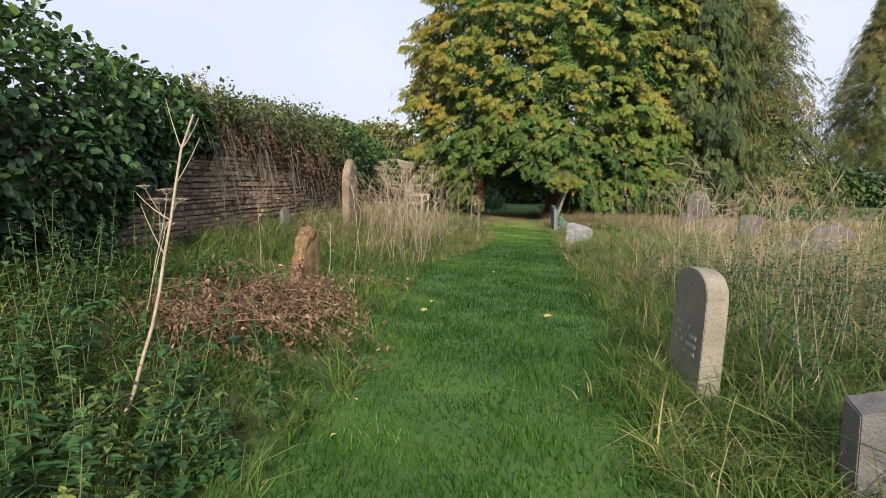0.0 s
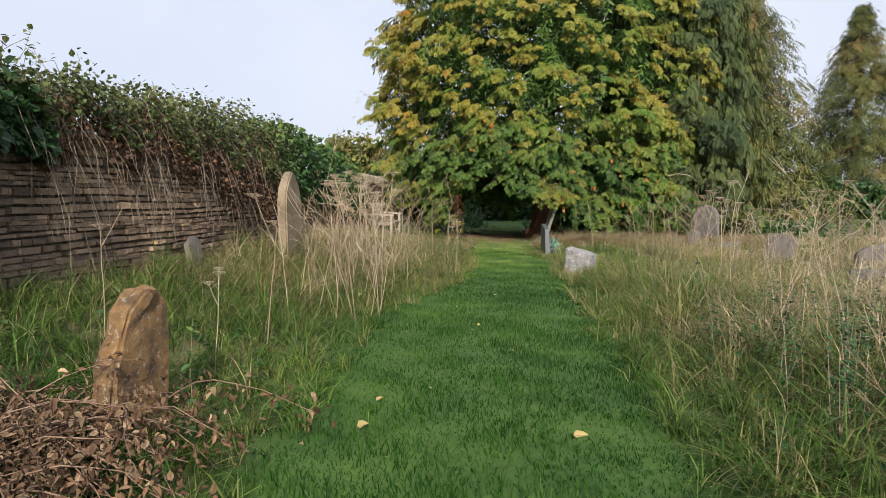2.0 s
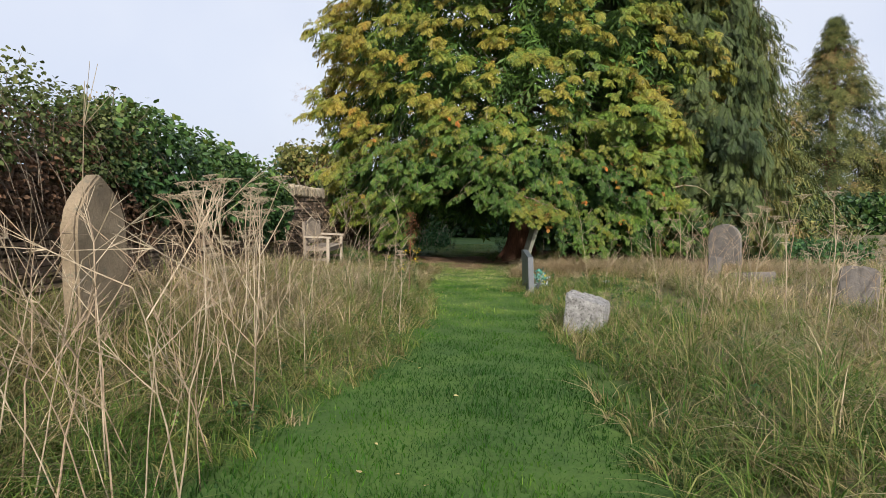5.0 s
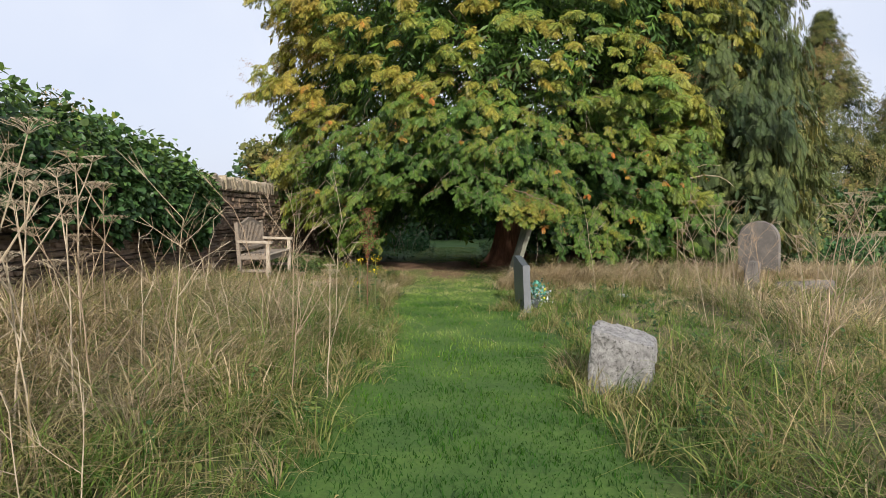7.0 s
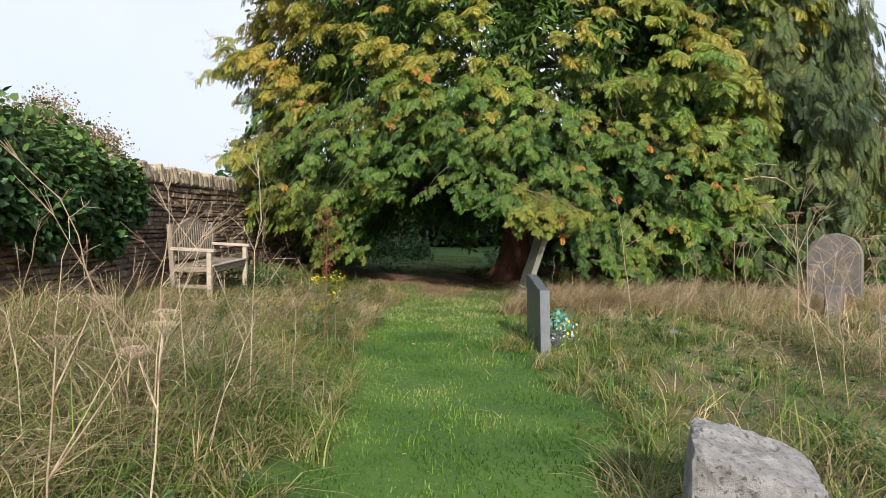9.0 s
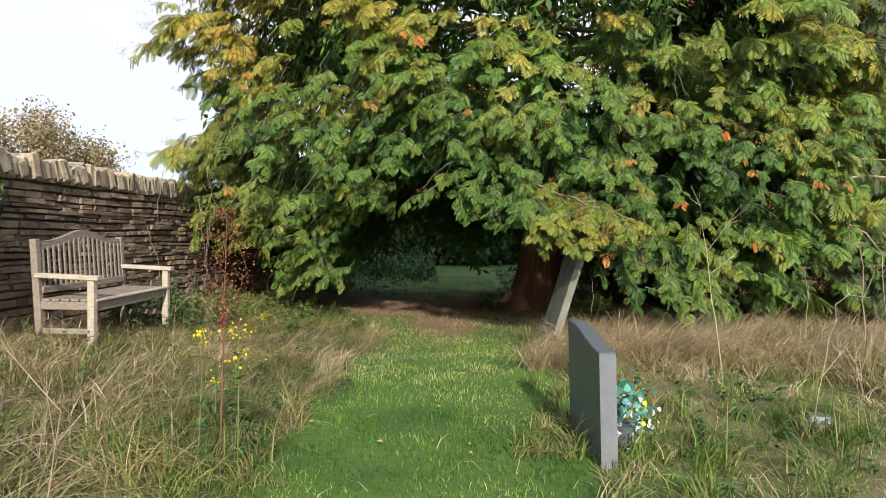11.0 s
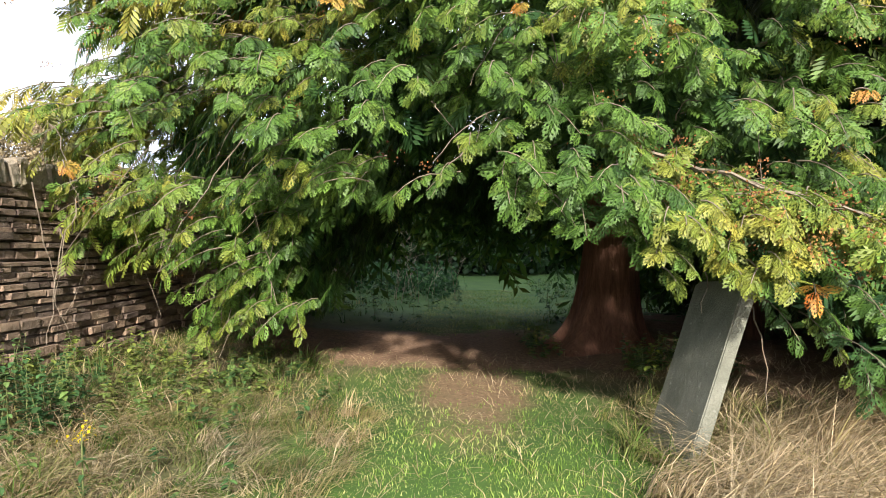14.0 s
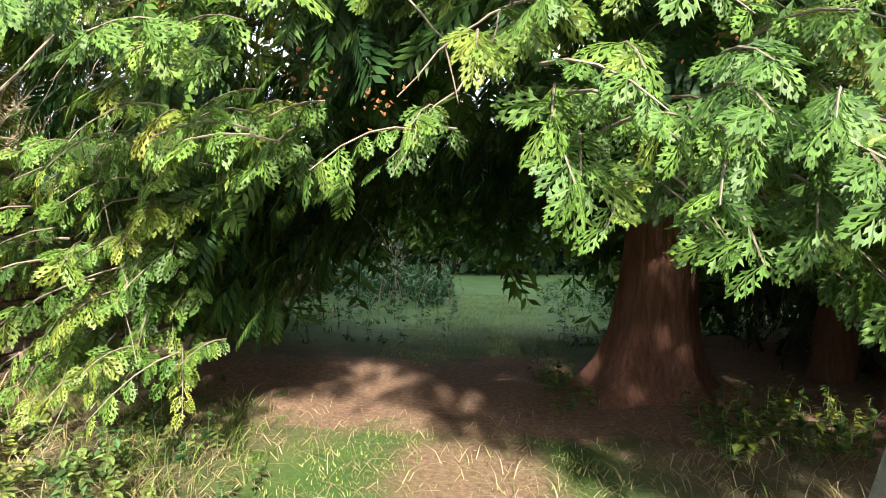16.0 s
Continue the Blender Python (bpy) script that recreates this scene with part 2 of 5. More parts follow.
def scatter(tv, tf, P, D, N, S):
    """Copies of a template at P, its y axis along D, its z axis near N, of size S: vertices and faces."""
    D = unit(D)
    X = unit(np.cross(D, N))
    Z = np.cross(X, D)
    S = np.asarray(S).reshape(-1, 1, 1)
    v = P[:, None] + S * (tv[None, :, 0:1] * X[:, None] + tv[None, :, 1:2] * D[:, None] + tv[None, :, 2:3] * Z[:, None])
    f = tf[None] + (np.arange(len(P)) * len(tv))[:, None, None]
    return v.reshape(-1, 3), f.reshape(-1, tf.shape[1])


def join(chunks):
    """Joins (v, f, tint) triples."""
    vs, fs, ts, k = [], [], [], 0
    for v, f, t in chunks:
        vs.append(v), fs.append(f + k), ts.append(t)
        k += len(v)
    return np.concatenate(vs), np.concatenate(fs), np.concatenate(ts)


def box(bm, size, m=None, bevel=0.004):
    r = bmesh.ops.create_cube(bm, size=1.0, matrix=(m or Matrix()) @ Matrix.Diagonal((*size, 1)))
    if bevel:
        edges = {e for v in r["verts"] for e in v.link_edges}
        bmesh.ops.bevel(bm, geom=list(edges), offset=bevel, segments=1, affect="EDGES")
    return bm


def tubes(paths, sides=4):
    """Tapered tubes along (points, radius at foot, radius at tip): vertices and quads."""
    vs, fs, k = [], [], 0
    for pts, r0, r1 in paths:
        pts = np.asarray(pts, float)
        n = len(pts)
        d = unit(np.gradient(pts, axis=0))
        ref = np.where(np.abs(d[:, 2:3]) > 0.9, np.array([[1.0, 0, 0]]), UP[None])
        a = unit(np.cross(d, ref))
        b = np.cross(d, a)
        rad = np.linspace(r0, r1, n)[:, None, None]
        ang = np.arange(sides) * 2 * np.pi / sides
        ring = pts[:, None] + rad * (np.cos(ang)[None, :, None] * a[:, None] + np.sin(ang)[None, :, None] * b[:, None])
        vs.append(ring.reshape(-1, 3))
        i, j = np.meshgrid(np.arange(n - 1), np.arange(sides), indexing="ij")
        j2 = (j + 1) % sides
        fs.append(np.stack([i * sides + j, i * sides + j2, (i + 1) * sides + j2, (i + 1) * sides + j], -1).reshape(-1, 4) + k)
        k += n * sides
    return np.concatenate(vs), np.concatenate(fs)


def wave(x, y, s=1.0, seed=0.0):
    """Smooth cheap noise in -1..1."""
    return (np.sin(x * 1.7 * s + 1.3 * seed + 1.1 * np.sin(y * 1.1 * s + seed)) + np.sin(y * 2.1 * s + 2.2 + seed * 2.1 + 1.3 * np.sin(x * 0.9 * s)) + np.sin((x + y) * 1.3 * s + seed * 0.7)) / 3


def step(a, b, x):
    t = np.clip((x - a) / (b - a), 0, 1)
    return t * t * (3 - 2 * t)


def left_edge(y):
    return np.interp(y, [0, 4.6, 7, 9, 10.5, 13.4, 16, 18.5, 21.6, 24.2, 26, 30], [0.1, 0.0, -0.3, -0.4, -0.35, 0.3, 0.4, 0.05, -0.2, -0.2, -0.4, -0.3])


def right_edge(y):
    return np.interp(y, [0, 5, 7.3, 9, 13.4, 16.3, 19, 22, 24.4, 30], [1.6, 1.7, 1.95, 1.85, 1.9, 1.9, 1.8, 1.75, 1.4, 1.6])


def gz(x, y):
    """Height of the ground."""
    x, y = np.asarray(x, float), np.asarray(y, float)
    le, re = left_edge(y), right_edge(y)
    bank = step(0.0, 2.9, le - x) * np.interp(y, [0, 8, 16, 20, 26], [0.5, 0.5, 0.38, 0.3, 0.2]) * step(60, 30, y)
    off = np.maximum(np.maximum(le - x, x - re), 0)
    z = bank + 0.10 * step(0.1, 1.6, x - re) + wave(x, y, 0.8) * 0.012 + wave(x, y, 1.9, 3) * 0.03 * step(0.1, 1.0, off)
    return z


# ---- ground: one sheet to the horizon ----
def axis(lo, hi, fine, far):
    a = list(np.arange(lo, hi + 1e-6, fine))
    st, p = fine, hi
    while p < far:
        st *= 1.35
        p += st
        a.append(p)
    st, p = fine, lo
    while p > -far:
        st *= 1.35
        p -= st
        a.insert(0, p)
    return np.array(a)


gxs, gys = axis(-4.0, 10.0, 0.12, 900), axis(-2.0, 32.0, 0.12, 900)
GX, GY = np.meshgrid(gxs, gys, indexing="ij")
gv = np.stack([GX, GY, gz(GX, GY)], -1).reshape(-1, 3)
ni, nj = len(gxs), len(gys)
ii, jj = np.meshgrid(np.arange(ni - 1), np.arange(nj - 1), indexing="ij")
gf = np.stack([ii * nj + jj, (ii + 1) * nj + jj, (ii + 1) * nj + jj + 1, ii * nj + jj + 1], -1).reshape(-1, 4)
gme = mesh_np("ground", gv, gf, ground_mat(), smooth=True)


def soil_cover(x, y):
    """Bare soil under the crown of the tree, worn into a tongue along the walk."""
    d = ((x - 1.2) / 3.4) ** 2 + ((y - 26.2) / 1.55) ** 2
    tongue = ((x - 0.75) / 0.5) ** 2 + ((y - 24.1) / 1.6) ** 2
    w = wave(x, y, 2.2, 5) * 0.35 + wave(x, y, 6, 1) * 0.3 + wave(x, y, 17, 3) * 0.2
    under = ((x - 5.5) / 4.5) ** 2 + ((y - 26.5) / 3.6) ** 2
    return np.clip(np.maximum(np.maximum(step(1.35, 0.65, d + w), 0.85 * step(1.7, 0.2, tongue + w)), step(1.1, 0.8, under + w) * step(2.6, 3.4, x)), 0, 1)


def thatch_cover(x, y):
    off = np.maximum(left_edge(y) - x, x - right_edge(y))
    return step(0.0, 0.9, off + wave(x, y, 2, 2) * 0.15) * np.where((x > -5) & (x < 7), step(29.0, 27.0, y), 1.0)


cover = np.stack([thatch_cover(gv[:, 0], gv[:, 1]), soil_cover(gv[:, 0], gv[:, 1]), np.zeros(len(gv)), np.ones(len(gv))], -1)
gme.attributes.new("cover", "FLOAT_COLOR", "POINT").data.foreach_set("color", cover.astype(np.float32).ravel())
ground = tagged(new("ground", gme), "mown green turf walk between rough banks, bare soil under the tree", "ground", kind="structure")


# ---- grass ----
def blades(x, y, h, lean, head, w, tint, short=False):
    """Bent blades of three levels, or of two where short: vertices, triangles and tint."""
    n = len(x)
    base = np.stack([x, y, gz(x, y) - 0.01], -1)
    d = np.stack([np.cos(head), np.sin(head), np.zeros(n)], -1)
    side = np.stack([-np.sin(head), np.cos(head), np.zeros(n)], -1)
    turn = RNG.uniform(0, np.pi, n)
    side = unit(side * np.cos(turn)[:, None] + d * np.sin(turn)[:, None] * 0.6)
    vs = []
    for s, ws in ((0.0, 1.0), (0.55, 0.75), (1.0, 0.0)) if short else ((0.0, 1.0), (0.42, 0.8), (0.76, 0.5), (1.0, 0.0)):
        c = base + d * (h * lean * s ** 1.8)[:, None] + UP * (h * (s - 0.42 * lean * s ** 2.4))[:, None]
        if ws:
            vs += [c - side * (w * ws / 2)[:, None], c + side * (w * ws / 2)[:, None]]
        else:
            vs.append(c)
    v = np.stack(vs, 1)
    tf = np.array([[0, 1, 3], [0, 3, 2], [2, 3, 4]]) if short else np.array([[0, 1, 3], [0, 3, 2], [2, 3, 5], [2, 5, 4], [4, 5, 6]])
    k = v.shape[1]
    f = (tf[None] + (np.arange(n) * k)[:, None, None]).reshape(-1, 3)
    return v.reshape(-1, 3), f, np.repeat(tint, k)


def sprinkle(n, x0, x1, y0, y1, keep):
    x, y = RNG.uniform(x0, x1, n), RNG.uniform(y0, y1, n)
    k = RNG.uniform(0, 1, n) < keep(x, y)
    return x[k], y[k]


def lawn():
    """Short mown blades along the walk and on the tended grave plot."""
    def keep(x, y):
        off = np.maximum(left_edge(y) - x, x - right_edge(y))
        plot = (x > 1.5) & (x < 4.6) & (y > 15.0) & (y < 20.2)
        return np.maximum(step(0.35, -0.1, off), plot * 0.7) * (1 - soil_cover(x, y)) * np.interp(y, [0, 6, 14, 21.5, 23.5, 28, 34], [1, 1, 0.85, 0.9, 0.4, 0.6, 0.5])
    x, y = sprinkle(345000, -0.9, 4.6, 0.6, 36, keep)
    n = len(x)
    h = RNG.uniform(0.022, 0.06, n) * np.interp(y, [0, 8, 15], [1.7, 1.4, 1.0]) * (1 + 0.3 * wave(x, y, 1.4, 4) + 0.45 * wave(x, y, 5, 4))
    worn = step(0.2, 0.7, wave(x, y, 1.1, 8))
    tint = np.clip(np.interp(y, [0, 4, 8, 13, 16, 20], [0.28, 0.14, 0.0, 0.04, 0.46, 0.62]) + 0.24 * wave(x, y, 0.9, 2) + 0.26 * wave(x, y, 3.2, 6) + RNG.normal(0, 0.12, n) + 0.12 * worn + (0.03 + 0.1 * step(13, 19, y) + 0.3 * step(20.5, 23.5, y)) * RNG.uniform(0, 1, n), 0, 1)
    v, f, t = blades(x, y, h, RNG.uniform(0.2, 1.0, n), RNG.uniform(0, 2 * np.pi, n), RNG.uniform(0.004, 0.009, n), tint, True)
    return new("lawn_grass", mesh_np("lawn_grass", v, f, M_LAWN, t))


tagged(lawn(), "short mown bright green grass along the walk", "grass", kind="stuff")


def tall_height(x, y):
    """Height of the uncut grass."""
    off = np.maximum(left_edge(y) - x, x - right_edge(y))
    edge = 0.42 + 0.58 * step(0.1, 1.0, off)
    lh = np.interp(y, [0, 4, 7, 9, 11, 16, 18, 20, 25], [0.32, 0.36, 0.3, 0.42, 0.55, 0.55, 0.4, 0.26, 0.2])
    rh = np.interp(y, [0, 5, 8, 13, 14.5, 19.5, 20.5, 23], [0.4, 0.5, 0.55, 0.5, 0.3, 0.2, 0.42, 0.3])
    rh = np.where((x > 4.2) & (y > 13), 0.45, rh)
    return edge * np.where(x < 0.8, lh, rh) * (1 + 0.25 * wave(x, y, 1.5, 6))


def straw_share(x, y):
    lf = np.interp(y, [0, 7, 9, 11, 16, 19, 22, 25, 27.5], [0.08, 0.14, 0.32, 0.68, 0.8, 0.74, 0.62, 0.45, 0.12])
    rt = np.interp(y, [0, 4, 7, 13, 15, 19, 20.5, 25, 27.5], [0.22, 0.3, 0.54, 0.55, 0.4, 0.38, 0.82, 0.8, 0.15])
    off = np.maximum(left_edge(y) - x, x - right_edge(y))
    return np.where(x < 0.8, lf, np.where((x > 3.6) & (y < 26), np.maximum(rt, 0.7), rt)) * (0.5 + 0.5 * step(0.1, 1.1, off)) + 0.16 * wave(x, y, 0.9, 9)


def tall(n, x0, x1, y0, y1, wide=0.0085, per=16):
    """Tufts of blades that spread from one foot and lie over to one side."""
    def keep(x, y):
        off = np.maximum(left_edge(y) - x, x - right_edge(y))
        plot = (x > 1.5) & (x < 4.4) & (y > 15.5) & (y < 20.0)
        return step(-0.05, 0.45, off) * (0.7 + 0.3 * wave(x, y, 3.0, 1)) * (1 - 0.88 * soil_cover(x, y)) * np.where(plot, 0.4, 1.0)
    x, y = sprinkle(n // per, x0, x1, y0, y1, keep)
    m = len(x)
    h = np.repeat(tall_height(x, y) * RNG.uniform(0.6, 1.2, m), per)
    tint = np.repeat(straw_share(x, y) - 0.05 + RNG.normal(0, 0.21, m), per)
    flop = np.repeat(RNG.uniform(0, 2 * np.pi, m), per)
    flat = np.repeat(np.clip(RNG.normal(1.2, 0.38, m), 0.25, 1.9), per)
    k = m * per
    x, y = np.repeat(x, per) + RNG.normal(0, 0.045, k), np.repeat(y, per) + RNG.normal(0, 0.045, k)
    head = flop + RNG.normal(0, 0.9, k)
    return blades(x, y, h * RNG.uniform(0.4, 1.25, k), np.clip(flat + RNG.normal(0, 0.35, k), 0.1, 2.0), head, RNG.uniform(0.5, 1.4, k) * wide, np.clip(tint + RNG.normal(0, 0.13, k), 0, 1))


v, f, t = join([tall(30000, -2.85, 0.5, 0.8, 8), tall(56000, -2.85, 0.6, 8, 18), tall(26000, -2.85, 0.2, 18, 26)])
k = 15000
x, y = sprinkle(k, -2.8, 8.0, 2.0, 24.5, lambda x, y: step(0.05, 0.5, np.maximum(left_edge(y) - x, x - right_edge(y))) * (1 - soil_cover(x, y)) * np.where((x > 1.5) & (x < 4.4) & (y > 15.5) & (y < 20), 0.3, 1))
k = len(x)
loose = blades(x, y, tall_height(x, y) * RNG.uniform(0.7, 1.5, k), RNG.uniform(0.5, 1.6, k), RNG.uniform(0, 2 * np.pi, k), RNG.uniform(0.0025, 0.005, k), RNG.uniform(0.6, 1.0, k))
tagged(new("straw", mesh_np("straw", loose[0], loose[1], M_GRASS, loose[2])), "loose pale straw stems tangled through the long grass", "grass", kind="stuff")
tagged(new("bank_grass", mesh_np("bank_grass", v, f, M_GRASS, t)), "long rough green and straw grass on the bank below the wall", "grass", kind="stuff")
v, f, t = join([tall(50000, 1.6, 5, 0.8, 13), tall(38000, 1.6, 5, 13, 23.5), tall(42000, 5, 14, 3, 24, 0.011), tall(14000, 8, 30, 6, 44, 0.03)])
tagged(new("meadow_grass", mesh_np("meadow_grass", v, f, M_GRASS, t)), "tall dry straw-coloured grass among the graves", "grass", kind="stuff")
v, f, t = join([tall(9000, -4, 6, 28, 40, 0.014)])
tagged(new("shaded_grass", mesh_np("shaded_grass", v, f, M_GRASS, t)), "rough grass in the shade beyond the tree", "grass", kind="stuff")

# ---- leaf templates ----
LEAF_V = np.array([[0, 0, 0], [-0.42, 0.2, 0.05], [-0.34, 0.58, 0.06], [0, 1.0, -0.05], [0.34, 0.58, 0.06], [0.42, 0.2, 0.05]])
LEAF_F = np.array([[0, 3, 2], [0, 2, 1], [0, 4, 3], [0, 5, 4]])


def spray_template(pairs, lobes):
    """A flat fan of scale-leaf twigs along one axis."""
    vs, fs = [], []

    def kite(p, d, ln, w, z):
        d = np.array(d) / np.hypot(*d)
        s = np.array([-d[1], d[0]])
        q = [p, p + d * ln * 0.45 + s * w, p + d * ln, p + d * ln * 0.45 - s * w]
        k = len(vs)
        vs.extend([(a[0], a[1], z - 0.22 * a[1] ** 2 - 0.25 * abs(a[0])) for a in q])
        fs.extend([(k, k + 3, k + 2), (k, k + 2, k + 1)])
    kite(np.array([0.0, 0.0]), (0.02, 1), 1.0, 0.028, 0)
    for i in range(pairs):
        s = 0.08 + 0.82 * i / (pairs - 1)
        ln = 0.45 * math.sin(math.pi * (0.22 + 0.68 * s)) + 0.06
        for sg in (-1, 1):
            p = np.array([0.0, s + 0.03 * sg])
            d = (sg * 0.8, 0.75)
            kite(p, d, ln, 0.06 if not lobes else 0.04, 0.01)
            if lobes:
                dd = np.array(d) / np.hypot(*d)
                for fr, up in ((0.35, 1), (0.55, -1)):
                    kite(p + dd * ln * fr, (sg * (0.25 if up > 0 else 1.0), 1.0 if up > 0 else 0.1), ln * 0.38, 0.028, 0.01)
    return np.array(vs), np.array(fs)


def fern_template(pairs):
    """A flat, broad fan of side shoots set alternately, each with overlapping pointed lobes, drooping to the tip."""
    vs, fs = [], []

    def kite(p, d, ln, w):
        d = np.array(d, float) / np.hypot(*d)
        s = np.array([-d[1], d[0]])
        k = len(vs)
        for q in (p, p + d * ln * 0.5 + s * w, p + d * ln, p + d * ln * 0.5 - s * w):
            vs.append((q[0], q[1], -0.3 * q[1] ** 2 - 0.25 * abs(q[0])))
        fs.extend([(k, k + 3, k + 2), (k, k + 2, k + 1)])
    kite(np.zeros(2), (0.01, 1), 1.0, 0.03)
    for i in range(2 * pairs):
        sg = 1 if i % 2 else -1
        s = 0.05 + 0.82 * i / (2 * pairs - 1)
        ln = 0.62 * (1 - s) ** 0.75 * min(1.0, 0.55 + 1.6 * s) + 0.1
        p, d = np.array([0.0, s]), np.array([sg * 0.66, 0.75])
        kite(p, d, ln, 0.045)
        if ln > 0.2:
            for fr, way in ((0.25, (sg * 0.12, 1.0)), (0.42, (sg, 0.15)), (0.6, (sg * 0.2, 1.0))):
                kite(p + d * ln * fr, way, ln * 0.42, 0.038)
    return np.array(vs), np.array(fs)


SPRAY_FINE, SPRAY_MID = fern_template(4), spray_template(6, False)
SPRAY_FAR = spray_template(3, False)


def sprays(P, O, size, tint, per, template, droop=0.9):
    """Hanging clumps: at each place P with outward way O a fan of sprays."""
    n = len(P)
    P2, O2 = np.repeat(P, per, 0), np.repeat(O, per, 0)
    k = n * per
    lat = np.cross(O2, UP)
    sz = np.repeat(size, per)
    P2 = P2 + O2 * (RNG.uniform(-0.5, 0.6, k) * sz)[:, None] + lat * (RNG.normal(0, 0.55, k) * sz)[:, None] + UP * (RNG.normal(0, 0.4, k) * sz)[:, None]
    D = O2 * RNG.uniform(0.15, 0.9, k)[:, None] + lat * RNG.normal(0, 0.5, k)[:, None] - UP * (RNG.uniform(0.25, 1.2, k) * droop)[:, None]
    N = O2 + UP * 0.6 + RNG.normal(0, 0.35, (k, 3))
    s = sz * RNG.uniform(0.6, 1.25, k)
    v, f = scatter(*template, P2, D, N, s)
    tt = np.clip(np.repeat(tint, per) + RNG.normal(0, 0.07, k), 0, 1)
    return v, f, np.repeat(tt, len(template[0]))


def plumes(P, O, length, size, tint, per, template):
    """Drooping shoots that spring outward from P, with sprays hanging on both sides: sprays and the paths of the shoots."""
    n = len(P)
    lat = np.cross(O, UP)
    O = unit(O + lat * RNG.normal(0, 0.35, n)[:, None])
    lat = np.cross(O, UP)
    rise = RNG.uniform(-0.15, 0.3, n)

    def along(u, i):
        return P[i] + (O[i] * (u - 0.45)[:, None] + UP * (rise[i] * u - 0.45 * u ** 2)[:, None]) * length[i][:, None]
    i = np.repeat(np.arange(n), per)
    k = n * per
    u = np.tile(np.linspace(0.12, 1.0, per), n) + RNG.uniform(-0.04, 0.04, k)
    sg = np.tile(np.where(np.arange(per) % 2, 1.0, -1.0), n)
    D = O[i] * RNG.uniform(0.2, 0.9, k)[:, None] + lat[i] * (sg * RNG.uniform(0.1, 1.1, k))[:, None] - UP * (RNG.normal(0.45, 0.35, k) + 0.35 * u)[:, None]
    N = O[i] * 0.6 + UP * 0.7 + RNG.normal(0, 0.4, (k, 3))
    v, f = scatter(*template, along(u, i), D, N, size[i] * RNG.uniform(0.75, 1.3, k))
    tt = np.clip(tint[i] + 0.08 * (u - 0.5) + RNG.normal(0, 0.05, k), 0, 1)
    q = np.linspace(0, 1, 5)
    shoots = [(along(q, np.full(5, j)), 0.006, 0.002) for j in range(n)]
    return (v, f, np.repeat(tt, len(template[0]))), shoots


# ---- the large tree ----
TREE = np.array([2.35, 26.3, 0.0])


def crown_floor(x, y=24.0):
    """Height of the lowest sprays: a fringe at the front, the arch over the walk, a low skirt at the back."""
    front = np.interp(x, [-4.5, -3.0, -1.6, -1.0, -0.4, 0.2, 1.2, 1.5, 1.85, 2.5, 2.9, 3.5, 4.2, 9], [1.3, 1.45, 1.5, 1.45, 1.85, 1.8, 1.8, 1.5, 1.3, 1.0, 0.65, 0.35, 0.5, 0.5])
    mid = np.interp(x, [-4.5, -1.9, -1.6, -0.8, -0.45, 0.0, 1.0, 2.0, 2.7, 3.3, 5, 9], [1.3, 1.4, 0.75, 0.75, 1.5, 1.9, 2.1, 2.0, 1.8, 1.3, 0.6, 0.6])
    back = np.interp(x, [-4.0, -2.0, -1.0, 0.0, 2.0, 3.0, 5.0], [0.5, 0.7, 1.2, 1.5, 1.45, 1.0, 0.6])
    a, b = step(22.5, 23.2, y), step(27.0, 28.5, y)
    return front * (1 - a) + mid * a * (1 - b) + back * b


def crown_radius(z, zs, rs):
    return np.interp(z, zs, rs)


def crown_points(n, centre, rx, ry, zs, rs, top, a0, a1, seed, shrink=(0.0, 0.12), bulge=0.0, gaps=0.0):
    """Places on a lumpy crown surface between the angles a0 and a1, with their outward ways."""
    th, z = RNG.uniform(a0, a1, n), 0.4 + (top - 0.4) * RNG.uniform(0, 1, n) ** 1.15
    lump = 1 + 0.07 * np.sin(th * 9 + 2.0 * np.sin(z * 1.3 + seed)) + 0.06 * np.sin(z * 3.1 + th * 5 + seed) + 0.03 * np.sin(z * 7 + th * 17)
    lump = lump + bulge * (np.exp(-(((th + 2.43) / 0.32) ** 2)) + 0.5 * np.exp(-(((th + 1.2) / 0.4) ** 2)))
    r = crown_radius(z, zs, rs) * lump * (1 - RNG.uniform(*shrink, n))
    P = np.stack([centre[0] + rx * r * np.cos(th), centre[1] + ry * r * np.sin(th), z], -1)
    O = unit(np.stack([np.cos(th) / rx, np.sin(th) / ry, np.zeros(n)], -1))
    k = z > crown_floor(P[:, 0], P[:, 1]) + 0.12 * np.sin(P[:, 0] * 9) + RNG.uniform(0, 0.15, n)
    if gaps:
        k &= wave(P[:, 0] * 2.5 + P[:, 1] * 1.5, P[:, 2] * 2.7, 1.0, seed) + 0.8 * wave(P[:, 0] * 6 + P[:, 1] * 4, P[:, 2] * 5.5, 1.0, seed + 3) > -gaps
    return P[k], O[k]


RS2 = [0.95, 1.0, 1.0, 0.92, 0.78, 0.6, 0.35, 0.05]
ZS, RS = [0, 1.0, 2.5, 5, 7.5, 10, 13, 16.5], [0.93, 0.95, 0.97, 1.0, 0.96, 0.84, 0.55, 0.05]


def cedar_tint(P):
    x, y, z = P.T
    gold = 0.25 + 0.27 * step(2.0, 4.8, z) + 0.10 * step(1.0, -3.0, x) + 0.15 * wave(x * 1.6, z * 1.8, 1.2, 2) + RNG.normal(0, 0.07, len(P))
    gold = np.where(RNG.uniform(0, 1, len(P)) < 0.008, gold + 0.3, gold)
    return np.clip(gold, 0, 0.95)


